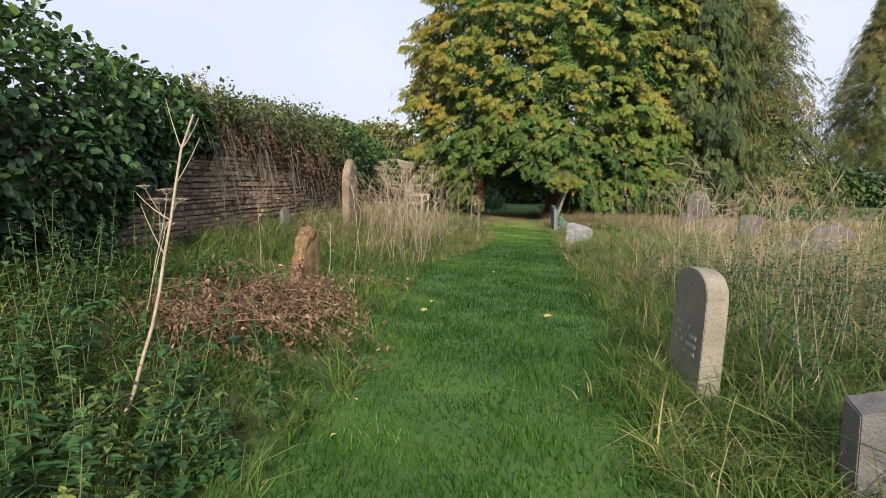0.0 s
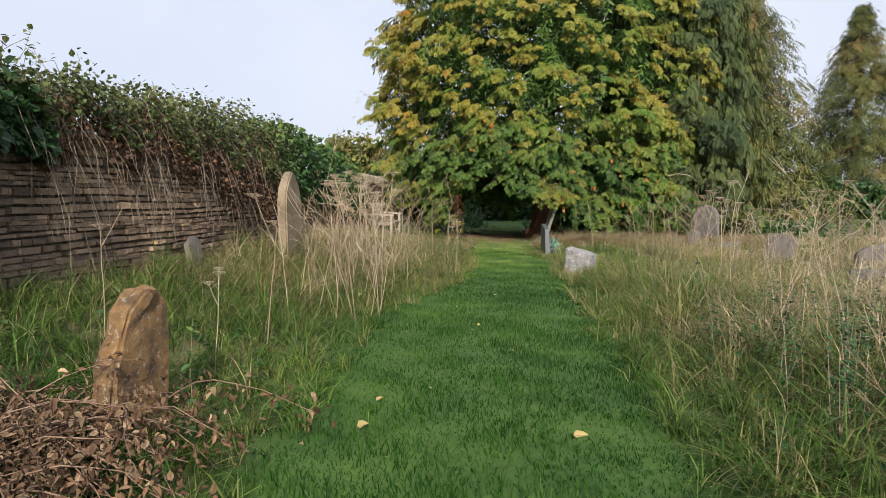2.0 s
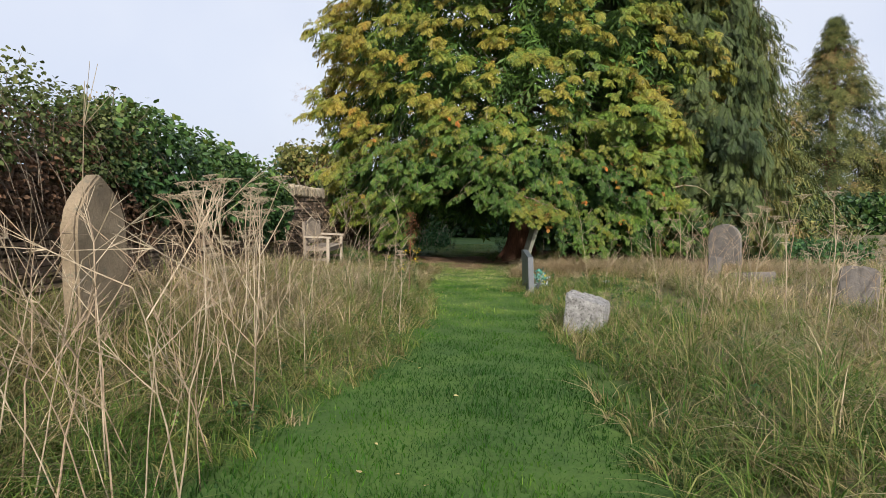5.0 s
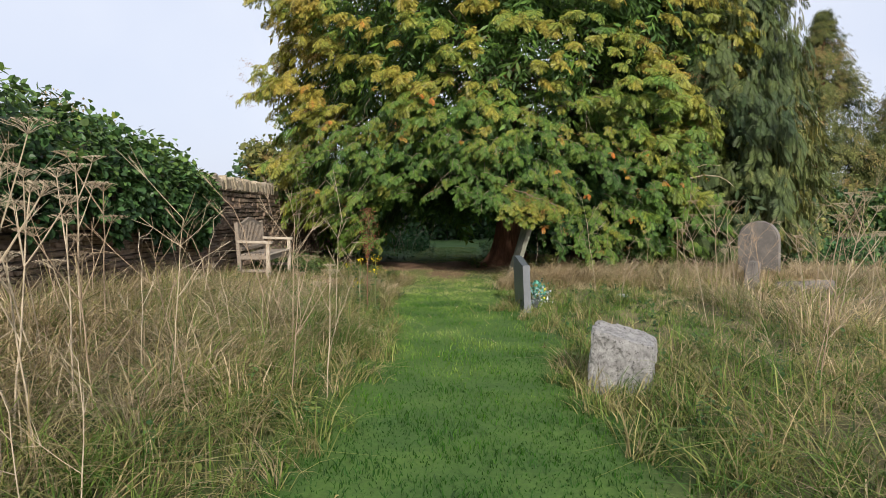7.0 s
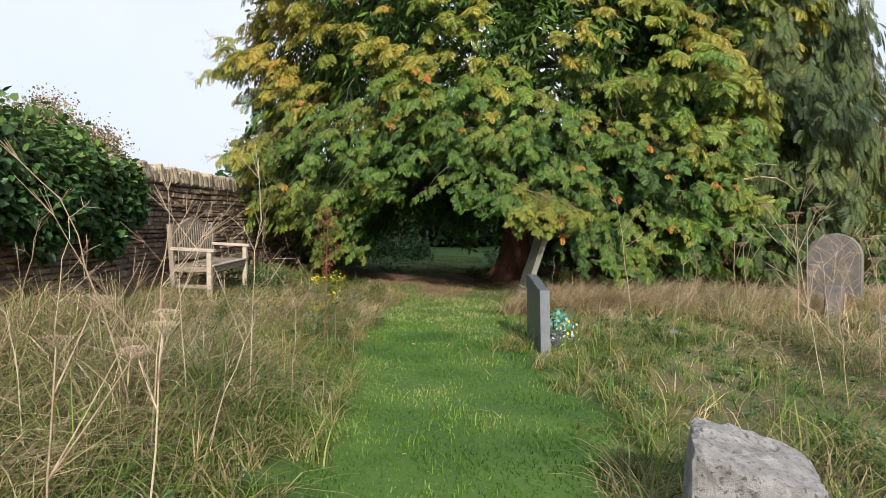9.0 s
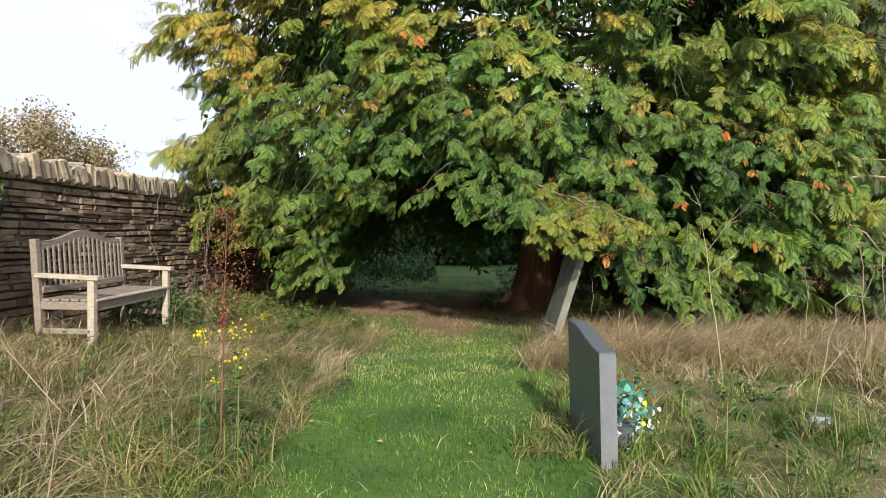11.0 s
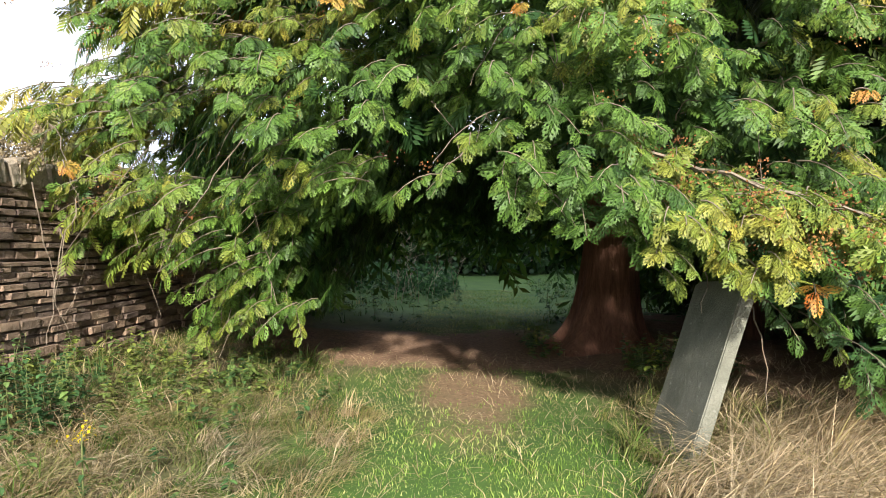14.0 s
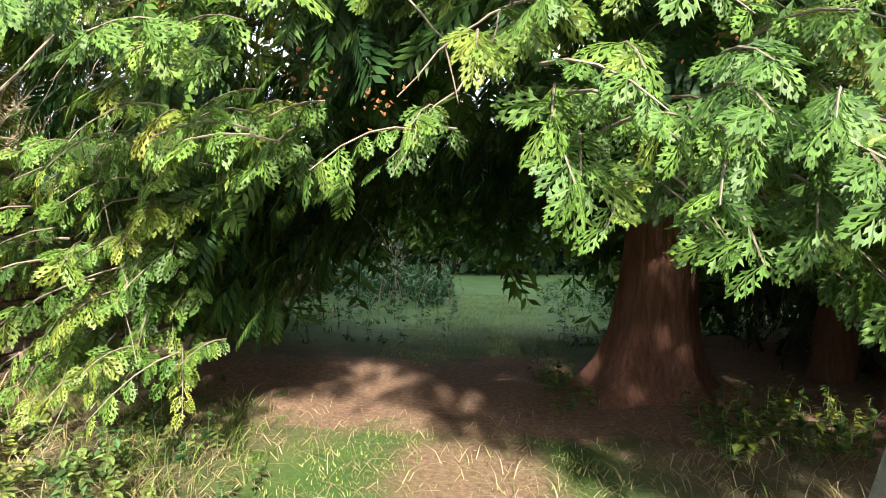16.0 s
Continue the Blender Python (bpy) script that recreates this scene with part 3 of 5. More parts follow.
def cones(tree, rx, ry):
    """Bunches of small golden-brown cones on the lower sprays."""
    P, O = crown_points(620, TREE, rx * 1.04, ry * 1.04, ZS, RS, 5.0, -np.pi * 0.95, -np.pi * 0.08, 1.0, (0.0, 0.05), 0.2, 0.1)
    n = 60
    u = RNG.uniform(0, 1, n)
    P = np.concatenate([P, np.stack([1.75 + 1.2 * u, 22.2 - 0.8 * u, 1.85 - 0.55 * u], -1) + RNG.normal(0, 1, (n, 3)) * [0.12, 0.08, 0.12]])
    O = np.concatenate([O, np.tile(np.array([0.0, -1.0, 0.0]), (n, 1))])
    per = 26
    Q = np.repeat(P + O * 0.12 - UP * 0.05, per, 0) + RNG.normal(0, 1, (len(P) * per, 3)) * [0.05, 0.045, 0.03]
    n = len(Q)
    v, f = scatter(LEAF_V * [1.0, 1, 2], LEAF_F, Q, RNG.normal(0, 0.6, (n, 3)) + UP * 0.5, RNG.normal(0, 1, (n, 3)), RNG.uniform(0.01, 0.02, n))
    tagged(part("cone", mesh_np("cone", v - TREE, f, M_CONE, np.repeat(np.repeat(RNG.uniform(0, 1, len(P)), per), 6)), None, tree, "bunches of golden-brown cones"), kind="stuff")


def big_cedar():
    tree = empty("cedar_tree", Matrix.Translation(TREE), "huge old cedar with drooping green and golden sprays over the walk", "tree")
    rx, ry = 5.6, 4.25
    front = (-np.pi * 1.02, 0.02 * np.pi)
    chunks = []
    shoots = []

    def fringe(P, O, tint, size=(0.08, 0.125), length=(0.3, 0.5), per=12, tm=SPRAY_FINE):
        if O is None:
            O = np.tile(np.array([0.05, -0.998, 0.0]), (len(P), 1))
        c, sh = plumes(P, O, RNG.uniform(*length, len(P)), RNG.uniform(*size, len(P)), tint, per, tm)
        chunks.append(c)
        shoots.extend(sh)
    P, O = crown_points(4800, TREE, rx, ry, ZS, RS, 14.5, *front, 1.0, bulge=0.2, gaps=0.04)
    k = P[:, 2] > 3.3
    P, O = P[k], O[k]
    c, sh = plumes(P, O, RNG.uniform(0.3, 0.5, len(P)), RNG.uniform(0.13, 0.2, len(P)), cedar_tint(P), 15, SPRAY_MID)
    chunks.append(c)
    # lower crown, seen from near by
    P, O = crown_points(2400, TREE, rx, ry, ZS, RS, 3.7, -np.pi * 0.95, -np.pi * 0.08, 1.0, bulge=0.2, gaps=0.12)
    near = (P[:, 1] < 23.6) & (P[:, 0] > -2.6) & (P[:, 0] < 4.5)
    fringe(P[near], O[near], cedar_tint(P[near]))
    fringe(P[~near], O[~near], cedar_tint(P[~near]), (0.16, 0.23), (0.35, 0.55), 11, SPRAY_MID)
    # layers inside, the crown's inner shade put into a darker tint
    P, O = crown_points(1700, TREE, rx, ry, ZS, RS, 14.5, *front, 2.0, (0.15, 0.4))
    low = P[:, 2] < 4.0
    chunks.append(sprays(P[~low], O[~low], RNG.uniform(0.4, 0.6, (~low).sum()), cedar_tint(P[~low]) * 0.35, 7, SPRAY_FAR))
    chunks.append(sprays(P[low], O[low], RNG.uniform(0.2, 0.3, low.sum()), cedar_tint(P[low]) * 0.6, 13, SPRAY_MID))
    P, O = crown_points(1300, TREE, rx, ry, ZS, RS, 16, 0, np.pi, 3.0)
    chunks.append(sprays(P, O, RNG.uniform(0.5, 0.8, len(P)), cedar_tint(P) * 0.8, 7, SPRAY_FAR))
    # underside of the crown over the walk, its shade painted in by lowering the tint
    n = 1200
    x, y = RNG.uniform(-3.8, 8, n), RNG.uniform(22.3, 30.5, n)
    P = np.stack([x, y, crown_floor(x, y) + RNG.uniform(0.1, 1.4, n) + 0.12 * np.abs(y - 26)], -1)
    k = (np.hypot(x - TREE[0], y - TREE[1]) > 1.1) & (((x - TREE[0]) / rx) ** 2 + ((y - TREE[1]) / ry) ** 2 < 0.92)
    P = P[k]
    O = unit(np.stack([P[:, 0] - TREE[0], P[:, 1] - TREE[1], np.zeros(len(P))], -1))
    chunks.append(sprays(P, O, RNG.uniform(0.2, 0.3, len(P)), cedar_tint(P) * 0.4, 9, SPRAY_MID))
    # sunlit fringe over the mouth of the arch
    n = 130
    x = RNG.uniform(-1.7, 3.0, n)
    P = np.stack([x, RNG.uniform(21.75, 22.5, n), crown_floor(x, 22.0) + 0.2 + RNG.uniform(0, 1, n) * 1.5], -1)
    fringe(P, None, np.clip(RNG.normal(0.22, 0.07, n) + 0.1 * step(0.5, -1.5, x), 0, 1))
    # sprays that hang before the trunk
    n = 46
    x = RNG.uniform(0.9, 1.95, n)
    P = np.stack([x, RNG.uniform(21.7, 22.3, n), np.interp(x, [0.9, 1.4, 1.95], [1.75, 1.5, 1.35]) + RNG.uniform(0, 0.75, n)], -1)
    fringe(P, None, RNG.uniform(0.14, 0.32, n))
    # the rusty end of the long branch, over the leaning slab
    n = 24
    P = np.stack([RNG.uniform(1.85, 2.6, n), RNG.uniform(21.5, 21.8, n), RNG.uniform(1.2, 1.6, n)], -1)
    fringe(P, None, RNG.uniform(0.34, 0.6, n), (0.08, 0.12), (0.15, 0.3))
    # drooping clump left of the arch
    n = 60
    u = RNG.uniform(0, 1, n)
    P = np.stack([RNG.uniform(-1.6, -0.7, n), RNG.uniform(23.2, 23.9, n), 0.75 + 1.2 * u], -1)
    fringe(P, None, RNG.uniform(0.18, 0.42, n))
    # the long branch that hangs out beside the walk, thick with cones
    n = 46
    u = RNG.uniform(0, 1, n) ** 0.8
    P = np.stack([1.75 + 1.15 * u, 22.3 - 0.75 * u, 1.95 - 0.5 * u], -1) + RNG.normal(0, 1, (n, 3)) * [0.09, 0.1, 0.06]
    fringe(P, np.tile(unit(np.array([0.35, -0.9, 0.0])), (n, 1)), RNG.uniform(0.28, 0.48, n), (0.09, 0.14), (0.2, 0.35))
    # sprays that hang low to the right of it
    n = 130
    x = RNG.uniform(2.5, 6.0, n)
    P = np.stack([x, RNG.uniform(21.7, 22.5, n), crown_floor(x, 22.0) + 0.3 + RNG.uniform(0, 1, n) * 2.4], -1)
    fringe(P, None, np.clip(cedar_tint(P) + 0.06 * step(1.6, 0.8, P[:, 2]), 0, 1))
    # a few dead, rust-red sprays
    n = 20
    x = RNG.uniform(-2.2, 5.5, n)
    P = np.stack([x, RNG.uniform(21.65, 22.0, n), crown_floor(x, 22.0) + RNG.uniform(0.2, 2.4, n)], -1)
    fringe(P, None, RNG.uniform(0.78, 0.95, n), (0.07, 0.11), (0.08, 0.16), 5)
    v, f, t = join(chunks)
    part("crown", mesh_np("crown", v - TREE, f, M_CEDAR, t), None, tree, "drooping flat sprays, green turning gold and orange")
    # trunk with a flared, fluted foot
    n, m = 40, 24
    hs = np.concatenate([np.linspace(-0.15, 1.2, 16), np.linspace(1.35, 15, m)])
    rad = 0.30 * np.interp(hs, [0, 15], [1.15, 0.1]) + 0.34 * np.exp(-np.maximum(hs, 0) / 0.33)
    th = np.linspace(0, 2 * np.pi, n, endpoint=False)
    H, T = np.meshgrid(hs, th, indexing="ij")
    R = rad[:, None] * (1 + (0.05 + 0.16 * np.exp(-np.maximum(H, 0) / 0.45)) * np.sin(T * 5 + 0.6) + 0.05 * np.sin(T * 11 + H) + 0.03 * np.sin(T * 23 + H * 2))
    tv = np.stack([R * np.cos(T) + 0.1 * np.sin(H * 0.5) - 0.05 * np.exp(-H), R * np.sin(T), H], -1).reshape(-1, 3)
    a, b = np.meshgrid(np.arange(len(hs) - 1), np.arange(n), indexing="ij")
    tf = np.stack([a * n + b, a * n + (b + 1) % n, (a + 1) * n + (b + 1) % n, (a + 1) * n + b], -1).reshape(-1, 4)
    part("trunk", mesh_np("trunk", tv, tf, M_BARK, smooth=True), None, tree, "reddish fibrous fluted trunk")
    # limbs and bare twigs
    paths = []
    for k in range(95):
        th, z0 = RNG.uniform(0, 2 * np.pi), RNG.uniform(2.9, 12)
        ln = RNG.uniform(0.6, 0.95) * crown_radius(z0, ZS, RS)
        tip = np.array([math.cos(th) * rx * ln, math.sin(th) * ry * ln, z0 + RNG.uniform(-0.9, 0.3)])
        s = np.linspace(0, 1, 8)[:, None]
        pts = np.array([0, 0, z0]) * (1 - s) + tip * s + UP * (-0.25 * np.sin(s * np.pi)) + RNG.normal(0, 0.06, (8, 3)) * s
        paths.append((pts, 0.07, 0.012))
    v, f = tubes(paths, 5)
    tagged(part("limb", mesh_np("limb", v, f, M_TWIG, smooth=True), None, tree, "bare grey limbs inside the crown"), kind="stuff")
    paths = []
    for k in range(170):
        th = RNG.uniform(-np.pi, 0)
        z0 = RNG.uniform(0.8, 4.2)
        c = TREE + np.array([math.cos(th) * rx * 0.9, math.sin(th) * ry * 0.93, z0])
        if z0 < crown_floor(c[0], c[1]) + 0.05:
            continue
        way = np.array([math.cos(th), math.sin(th), RNG.uniform(-0.3, 0.2)]) * RNG.uniform(0.2, 0.5) + RNG.normal(0, 0.18, 3)
        s = np.linspace(0, 1, 9)[:, None]
        pts = c + way * s - UP * 0.3 * s ** 2 + np.cumsum(RNG.normal(0, 0.014, (9, 3)), 0) - TREE
        paths.append((pts, 0.0055, 0.002))
    for k in range(40):
        x, y = RNG.uniform(-3.4, -0.5), RNG.uniform(22.2, 26)
        s = np.linspace(0, 1, 10)[:, None]
        pts = np.array([x, y, RNG.uniform(1.4, 2.2)]) + np.array([RNG.normal(0, 0.35), RNG.normal(0, 0.3), -RNG.uniform(0.4, 1.1)]) * s ** 1.3 + np.cumsum(RNG.normal(0, 0.02, (10, 3)), 0) - TREE
        paths.append((pts, 0.0055, 0.002))
    paths += [(p - TREE, r0, r1) for p, r0, r1 in shoots]
    q = np.linspace(0, 1, 9)[:, None]
    paths.append((np.array([1.75, 22.35, 2.0]) + np.array([1.15, -0.8, -0.5]) * q + RNG.normal(0, 0.012, (9, 3)) - TREE, 0.016, 0.007))
    v, f = tubes(paths, 4)
    tagged(part("twig", mesh_np("twig", v, f, M_TWIG), None, tree, "thin bare hanging twigs"), kind="stuff")
    cones(tree, rx, ry)
    return tree


big_cedar()


def dark_cedar():
    """The darker tree that grows into the large one."""
    c = np.array([7.0, 27.6, 0.0])
    tree = empty("cedar_tree", Matrix.Translation(c), "dark green cedar with long hanging sprays beside the large one", "tree")
    chunks = []
    for n, sh, tm, per, sz in ((2000, (-0.08, 0.18), SPRAY_MID, 9, 0.27), (600, (0.2, 0.45), SPRAY_FAR, 7, 0.6)):
        P, O = crown_points(n, c, 2.8, 4.3, ZS, RS2, 13, -np.pi * 1.1, 0.25 * np.pi, 4.0, sh)
        t = np.clip(0.26 + 0.2 * wave(P[:, 0] * 2, P[:, 2] * 2, 1, 3) + RNG.normal(0, 0.1, len(P)) + 0.4 * step(8.0, 10, P[:, 0]), 0, 0.9)
        chunks.append(sprays(P, O, sz * RNG.uniform(0.8, 1.2, len(P)), t, per, tm, 1.5))
    P, O = crown_points(350, c, 2.8, 4.3, ZS, RS2, 13, 0.2 * np.pi, 0.95 * np.pi, 4.0)
    chunks.append(sprays(P, O, np.full(len(P), 0.8), np.full(len(P), 0.2), 6, SPRAY_FAR, 1.5))
    v, f, t = join(chunks)
    part("crown", mesh_np("crown", v - c, f, M_DARKCEDAR, t), None, tree)
    s = np.linspace(0, 1, 12)[:, None]
    v, f = tubes([(np.array([0, 0, -0.1]) * (1 - s) + np.array([0.2, 0, 13.0]) * s, 0.42, 0.05), (np.array([-2.7, -0.6, -0.1]) * (1 - s) + np.array([-2.2, -0.4, 4.0]) * s, 0.24, 0.1)], 10)
    part("trunk", mesh_np("trunk", v, f, M_BARK, smooth=True), None, tree)
    paths = []
    for k in range(9):
        a = np.array([-1.6, -4.2, 1.7]) + RNG.normal(0, 0.3, 3)
        s = np.linspace(0, 1, 7)[:, None]
        paths.append((a + np.array([RNG.uniform(0.3, 0.9), -0.25, RNG.uniform(-0.9, 0.4)]) * s + UP * 0.2 * np.sin(s * 3) + RNG.normal(0, 0.02, (7, 3)), 0.018, 0.004))
    v, f = tubes(paths, 4)
    tagged(part("twig", mesh_np("twig", v, f, M_DEADWOOD), None, tree, "bleached bare branches"), kind="stuff")


dark_cedar()


def fir(c, h, r, label, seed, tmpl=SPRAY_FAR, n=4500):
    """A conical fir with tiers of drooping branches."""
    c = np.array(c, float)
    tree = empty("fir_tree", Matrix.Translation(c), label, "tree")
    nb, per = n // 9, 9
    ub = RNG.uniform(0, 1, nb) ** 0.8
    thb = RNG.uniform(0, 2 * np.pi, nb)
    reach = r * (1 - ub) ** 0.85 * RNG.uniform(0.72, 1.12, nb) + 0.15
    q = np.tile(np.linspace(0.35, 1.0, per), nb)
    u, th, rr = np.repeat(ub, per), np.repeat(thb, per), np.repeat(reach, per) * q
    z = h * u + 0.12 * rr * np.sin(q * 3) - 0.22 * rr * q
    P = np.stack([rr * np.cos(th), rr * np.sin(th), 0.3 + z], -1) + RNG.normal(0, 0.02 * r, (nb * per, 3))
    O = np.stack([np.cos(th), np.sin(th), np.zeros(nb * per)], -1)
    t = np.clip(np.repeat(0.45 + 0.25 * RNG.normal(0, 1, nb), per) + RNG.normal(0, 0.08, nb * per) + 0.3 * step(0.5, 0.8, u) * step(0.95, 0.8, u), 0, 1)
    v, f, t = sprays(P, O, r * 0.085 * (0.5 + 0.7 * (1 - u)), t, 4, tmpl, 0.5)
    part("crown", mesh_np("crown", v, f, M_FIR, t), None, tree)
    s = np.linspace(0, 1, 8)[:, None]
    v, f = tubes([(np.array([0, 0, -0.2]) * (1 - s) + np.array([0, 0, h + 0.5]) * s, 0.035 * h, 0.02)], 8)
    part("trunk", mesh_np("trunk", v, f, M_BARK, smooth=True), None, tree)


fir((43.6, 85.4, 0), 24.5, 10.5, "tall olive green fir with a pointed browning top", 1)
fir((13.6, 43, 0), 18.0, 7.4, "olive green conifer behind the dark cedar", 5, n=7000)
fir((56.5, 90, 0), 19.5, 9.0, "dark green fir at the edge of the graveyard", 2)
fir((67, 98, 0), 20, 9, "dark green fir at the edge of the graveyard", 3)
fir((30.5, 96, 0), 11.0, 6.0, "low olive green fir behind the graves", 4, n=2400)


def round_tree(name, c, h, r, mat, label, n, leaf, t0=0.2, t1=0.9, squash=0.8):
    """A broad tree: forked trunk, limbs and clumps of small leaves."""
    c = np.array(c, float)
    tree = empty(name, Matrix.Translation(c), label, "tree")
    paths, tips = [], []
    for k in range(26):
        d = unit(RNG.normal(0, 1, 3) * np.array([1, 1, 0.7]))
        tip = np.array([0, 0, h - r * squash]) + d * r * RNG.uniform(0.55, 0.95) * np.array([1, 1, squash])
        s = np.linspace(0, 1, 7)[:, None]
        paths.append((np.array([0, 0, h * 0.25]) * (1 - s) + tip * s + RNG.normal(0, 0.03 * r, (7, 3)) * s, 0.02 * h, 0.004 * h))
        tips.append(tip)
    s = np.linspace(0, 1, 5)[:, None]
    paths.append((np.array([0, 0, -0.2]) * (1 - s) + np.array([0, 0, h * 0.45]) * s, 0.035 * h, 0.02 * h))
    v, f = tubes(paths, 5)
    part("trunk", mesh_np("trunk", v, f, M_TWIG, smooth=True), None, tree)
    tips = np.array(tips)
    P = tips[RNG.integers(0, len(tips), n)] + RNG.normal(0, 0.17 * r, (n, 3))
    v, f = scatter(LEAF_V, LEAF_F, P, RNG.normal(0, 1, (n, 3)) - UP * 0.4, RNG.normal(0, 1, (n, 3)), leaf * RNG.uniform(0.6, 1.3, n))
    part("crown", mesh_np("crown", v, f, mat, np.repeat(RNG.uniform(t0, t1, n), 6)), None, tree)


round_tree("ash_tree", (-31, 60, 0), 10.7, 4.8, M_AUTUMN, "thin grey-brown autumn tree beyond the wall", 22000, 0.2)
round_tree("pine_tree", (-8.6, 44, 0), 5.6, 2.0, M_FIR, "small grey-green pine beyond the wall", 1700, 0.24, 0.3, 0.9, 0.7)


def hedge(c, size, label, n, leaf, mat, t0, t1, seed):
    """A bank of leaves of uneven height on bare stems."""
    c, size = np.array(c, float), np.array(size, float)
    ob = empty("hedge", Matrix.Translation(c), label, "hedge")
    P = RNG.uniform(-0.5, 0.5, (n, 3)) * size
    top = size[2] * (0.72 + 0.2 * wave(P[:, 0], P[:, 1], 0.5, seed) + 0.1 * wave(P[:, 0], P[:, 1], 1.7, seed))
    P[:, 2] = np.abs(P[:, 2]) * 2 / size[2] * top
    v, f = scatter(LEAF_V, LEAF_F, P, RNG.normal(0, 1, (n, 3)) - UP * 0.3, RNG.normal(0, 0.8, (n, 3)) - np.array([0, 0.7, -0.5]), leaf * RNG.uniform(0.6, 1.3, n))
    part("leaves", mesh_np("leaves", v, f, mat, np.repeat(RNG.uniform(t0, t1, n), 6)), None, ob)
    paths = []
    for k in range(int(size[0] * 1.2) + 4):
        a = np.array([RNG.uniform(-0.48, 0.48) * size[0], RNG.uniform(-0.3, 0.3) * size[1], -0.1])
        s = np.linspace(0, 1, 5)[:, None]
        paths.append((a + np.array([RNG.normal(0, 0.4), RNG.normal(0, 0.3), size[2] * 0.7]) * s + RNG.normal(0, 0.06, (5, 3)), 0.05, 0.01))
    v, f = tubes(paths, 4)
    tagged(part("stem", mesh_np("stem", v, f, M_TWIG), None, ob), kind="stuff")


hedge((25, 56, 0), (60, 4, 4.2), "dark mixed hedge closing the graveyard", 26000, 0.4, M_IVY, 0.1, 0.8, 1)
hedge((0.0, 46, 0), (24, 5, 5.5), "dense dark green thicket beyond the tree", 16000, 0.34, M_IVY, 0.1, 0.6, 2)
hedge((-2.4, 34.5, 0), (4.5, 3.5, 1.1), "tangle of green brambles in the shade", 3400, 0.1, M_NETTLE, 0.0, 0.5, 3)
hedge((4.4, 34.0, 0), (2.6, 3.0, 1.6), "tangle of green brambles in the shade", 3000, 0.14, M_IVY, 0.2, 0.9, 4)
hedge((10.2, 26.0, 0), (3.5, 3.0, 1.0), "low green brambles beside the dark cedar", 3000, 0.1, M_NETTLE, 0.0, 0.7, 5)

# ---- the wall ----
WX = -2.93


def block_mesh(seed):
    """A split stone with a rough, slightly pillowed face (front +x), one unit in size."""
    r = np.random.default_rng(seed)
    b = np.array([[-0.5, -0.5, -0.5], [-0.5, 0.5, -0.5], [-0.5, 0.5, 0.5], [-0.5, -0.5, 0.5]])
    ring = b + np.array([0.93, 0, 0]) + r.uniform(-0.03, 0.03, (4, 3)) * [1, 0.6, 1.2]
    face = b * [1, 0.94, 0.84] + np.array([1.0, 0, 0]) + r.uniform(-0.03, 0.03, (4, 3)) * [1, 0.8, 2.0]
    v = np.concatenate([b, ring, face])
    f = [[3, 2, 1, 0], [8, 9, 10, 11]]
    for k in range(4):
        j = (k + 1) % 4
        f += [[k, j, 4 + j, 4 + k], [4 + k, 4 + j, 8 + j, 8 + k]]
    return v, np.array(f)


BLOCKS = [block_mesh(k) for k in range(14)]


def wall_west():
    bm = bmesh.new()
    box(bm, (0.42, 36.0, 1.95), Matrix.Translation((WX - 0.27, 16.0, 0.82)), 0)
    core = part("wall_west", bm, M_CORE, None)
    tagged(core, "old boundary wall of thin dry-laid buff stones", "wall", kind="structure")
    metas = [mesh_np("stone", bv, bf, M_WALL) for bv, bf in BLOCKS]
    rnd = random.Random(3)
    rest, k, made = [], 0, 0
    z, course = 0.08, 0
    while z < 1.88:
        h = rnd.choice([0.042, 0.05, 0.058, 0.065, 0.075, 0.09])
        y = 3.0 + rnd.uniform(0, 0.3)
        while y < (33.5 if z < 1.77 else 17.3):
            ln = rnd.uniform(0.1, 0.3) * rnd.choice([0.8, 1.0, 1.0, 1.2])
            dz = 0.012 * math.sin(y * 0.9 + course) + 0.008 * math.sin(y * 2.3)
            out = rnd.uniform(-0.03, 0.022)
            size = (0.2, ln - rnd.uniform(0.006, 0.022), h - rnd.uniform(0.005, 0.02))
            m = Matrix.Translation((WX - 0.085 + out, y + ln / 2, z + h / 2 + dz)) @ Euler((rnd.uniform(-0.02, 0.02), rnd.uniform(-0.04, 0.04), rnd.uniform(-0.03, 0.03))).to_matrix().to_4x4() @ Matrix.Diagonal((*size, 1))
            pick = rnd.randrange(len(BLOCKS))
            if 7.9 < y < 10.7 and z > 0.42 and made < 300:
                ob = new("stone", metas[pick])
                ob.parent = core
                ob.matrix_basis = m
                made += 1
            else:
                bv, bf = BLOCKS[pick]
                a = np.array(m)
                rest.append((bv @ a[:3, :3].T + a[:3, 3], bf, np.zeros(len(bv))))
            y += ln
        z += h
        course += 1
    v, f, t = join(rest)
    tagged(part("stonework", mesh_np("stonework", v, f, M_WALL), None, core), kind="stuff")
    cmeta = [mesh_np("coping_stone", bv, bf, M_COPE) for bv, bf in BLOCKS]
    y = 17.5
    while y < 30:
        th = rnd.uniform(0.05, 0.11)
        ob = new("coping_stone", cmeta[rnd.randrange(len(cmeta))])
        ob.parent = core
        hh = rnd.uniform(0.17, 0.25)
        ob.matrix_basis = Matrix.Translation((WX - 0.17 + rnd.uniform(-0.02, 0.02), y + th / 2, 1.77 + hh / 2)) @ Euler((rnd.uniform(0.12, 0.42), rnd.uniform(-0.06, 0.06), rnd.uniform(-0.08, 0.08))).to_matrix().to_4x4() @ Matrix.Diagonal((0.4 + rnd.uniform(-0.05, 0.05), th, hh, 1))
        y += th * 1.05
    return core


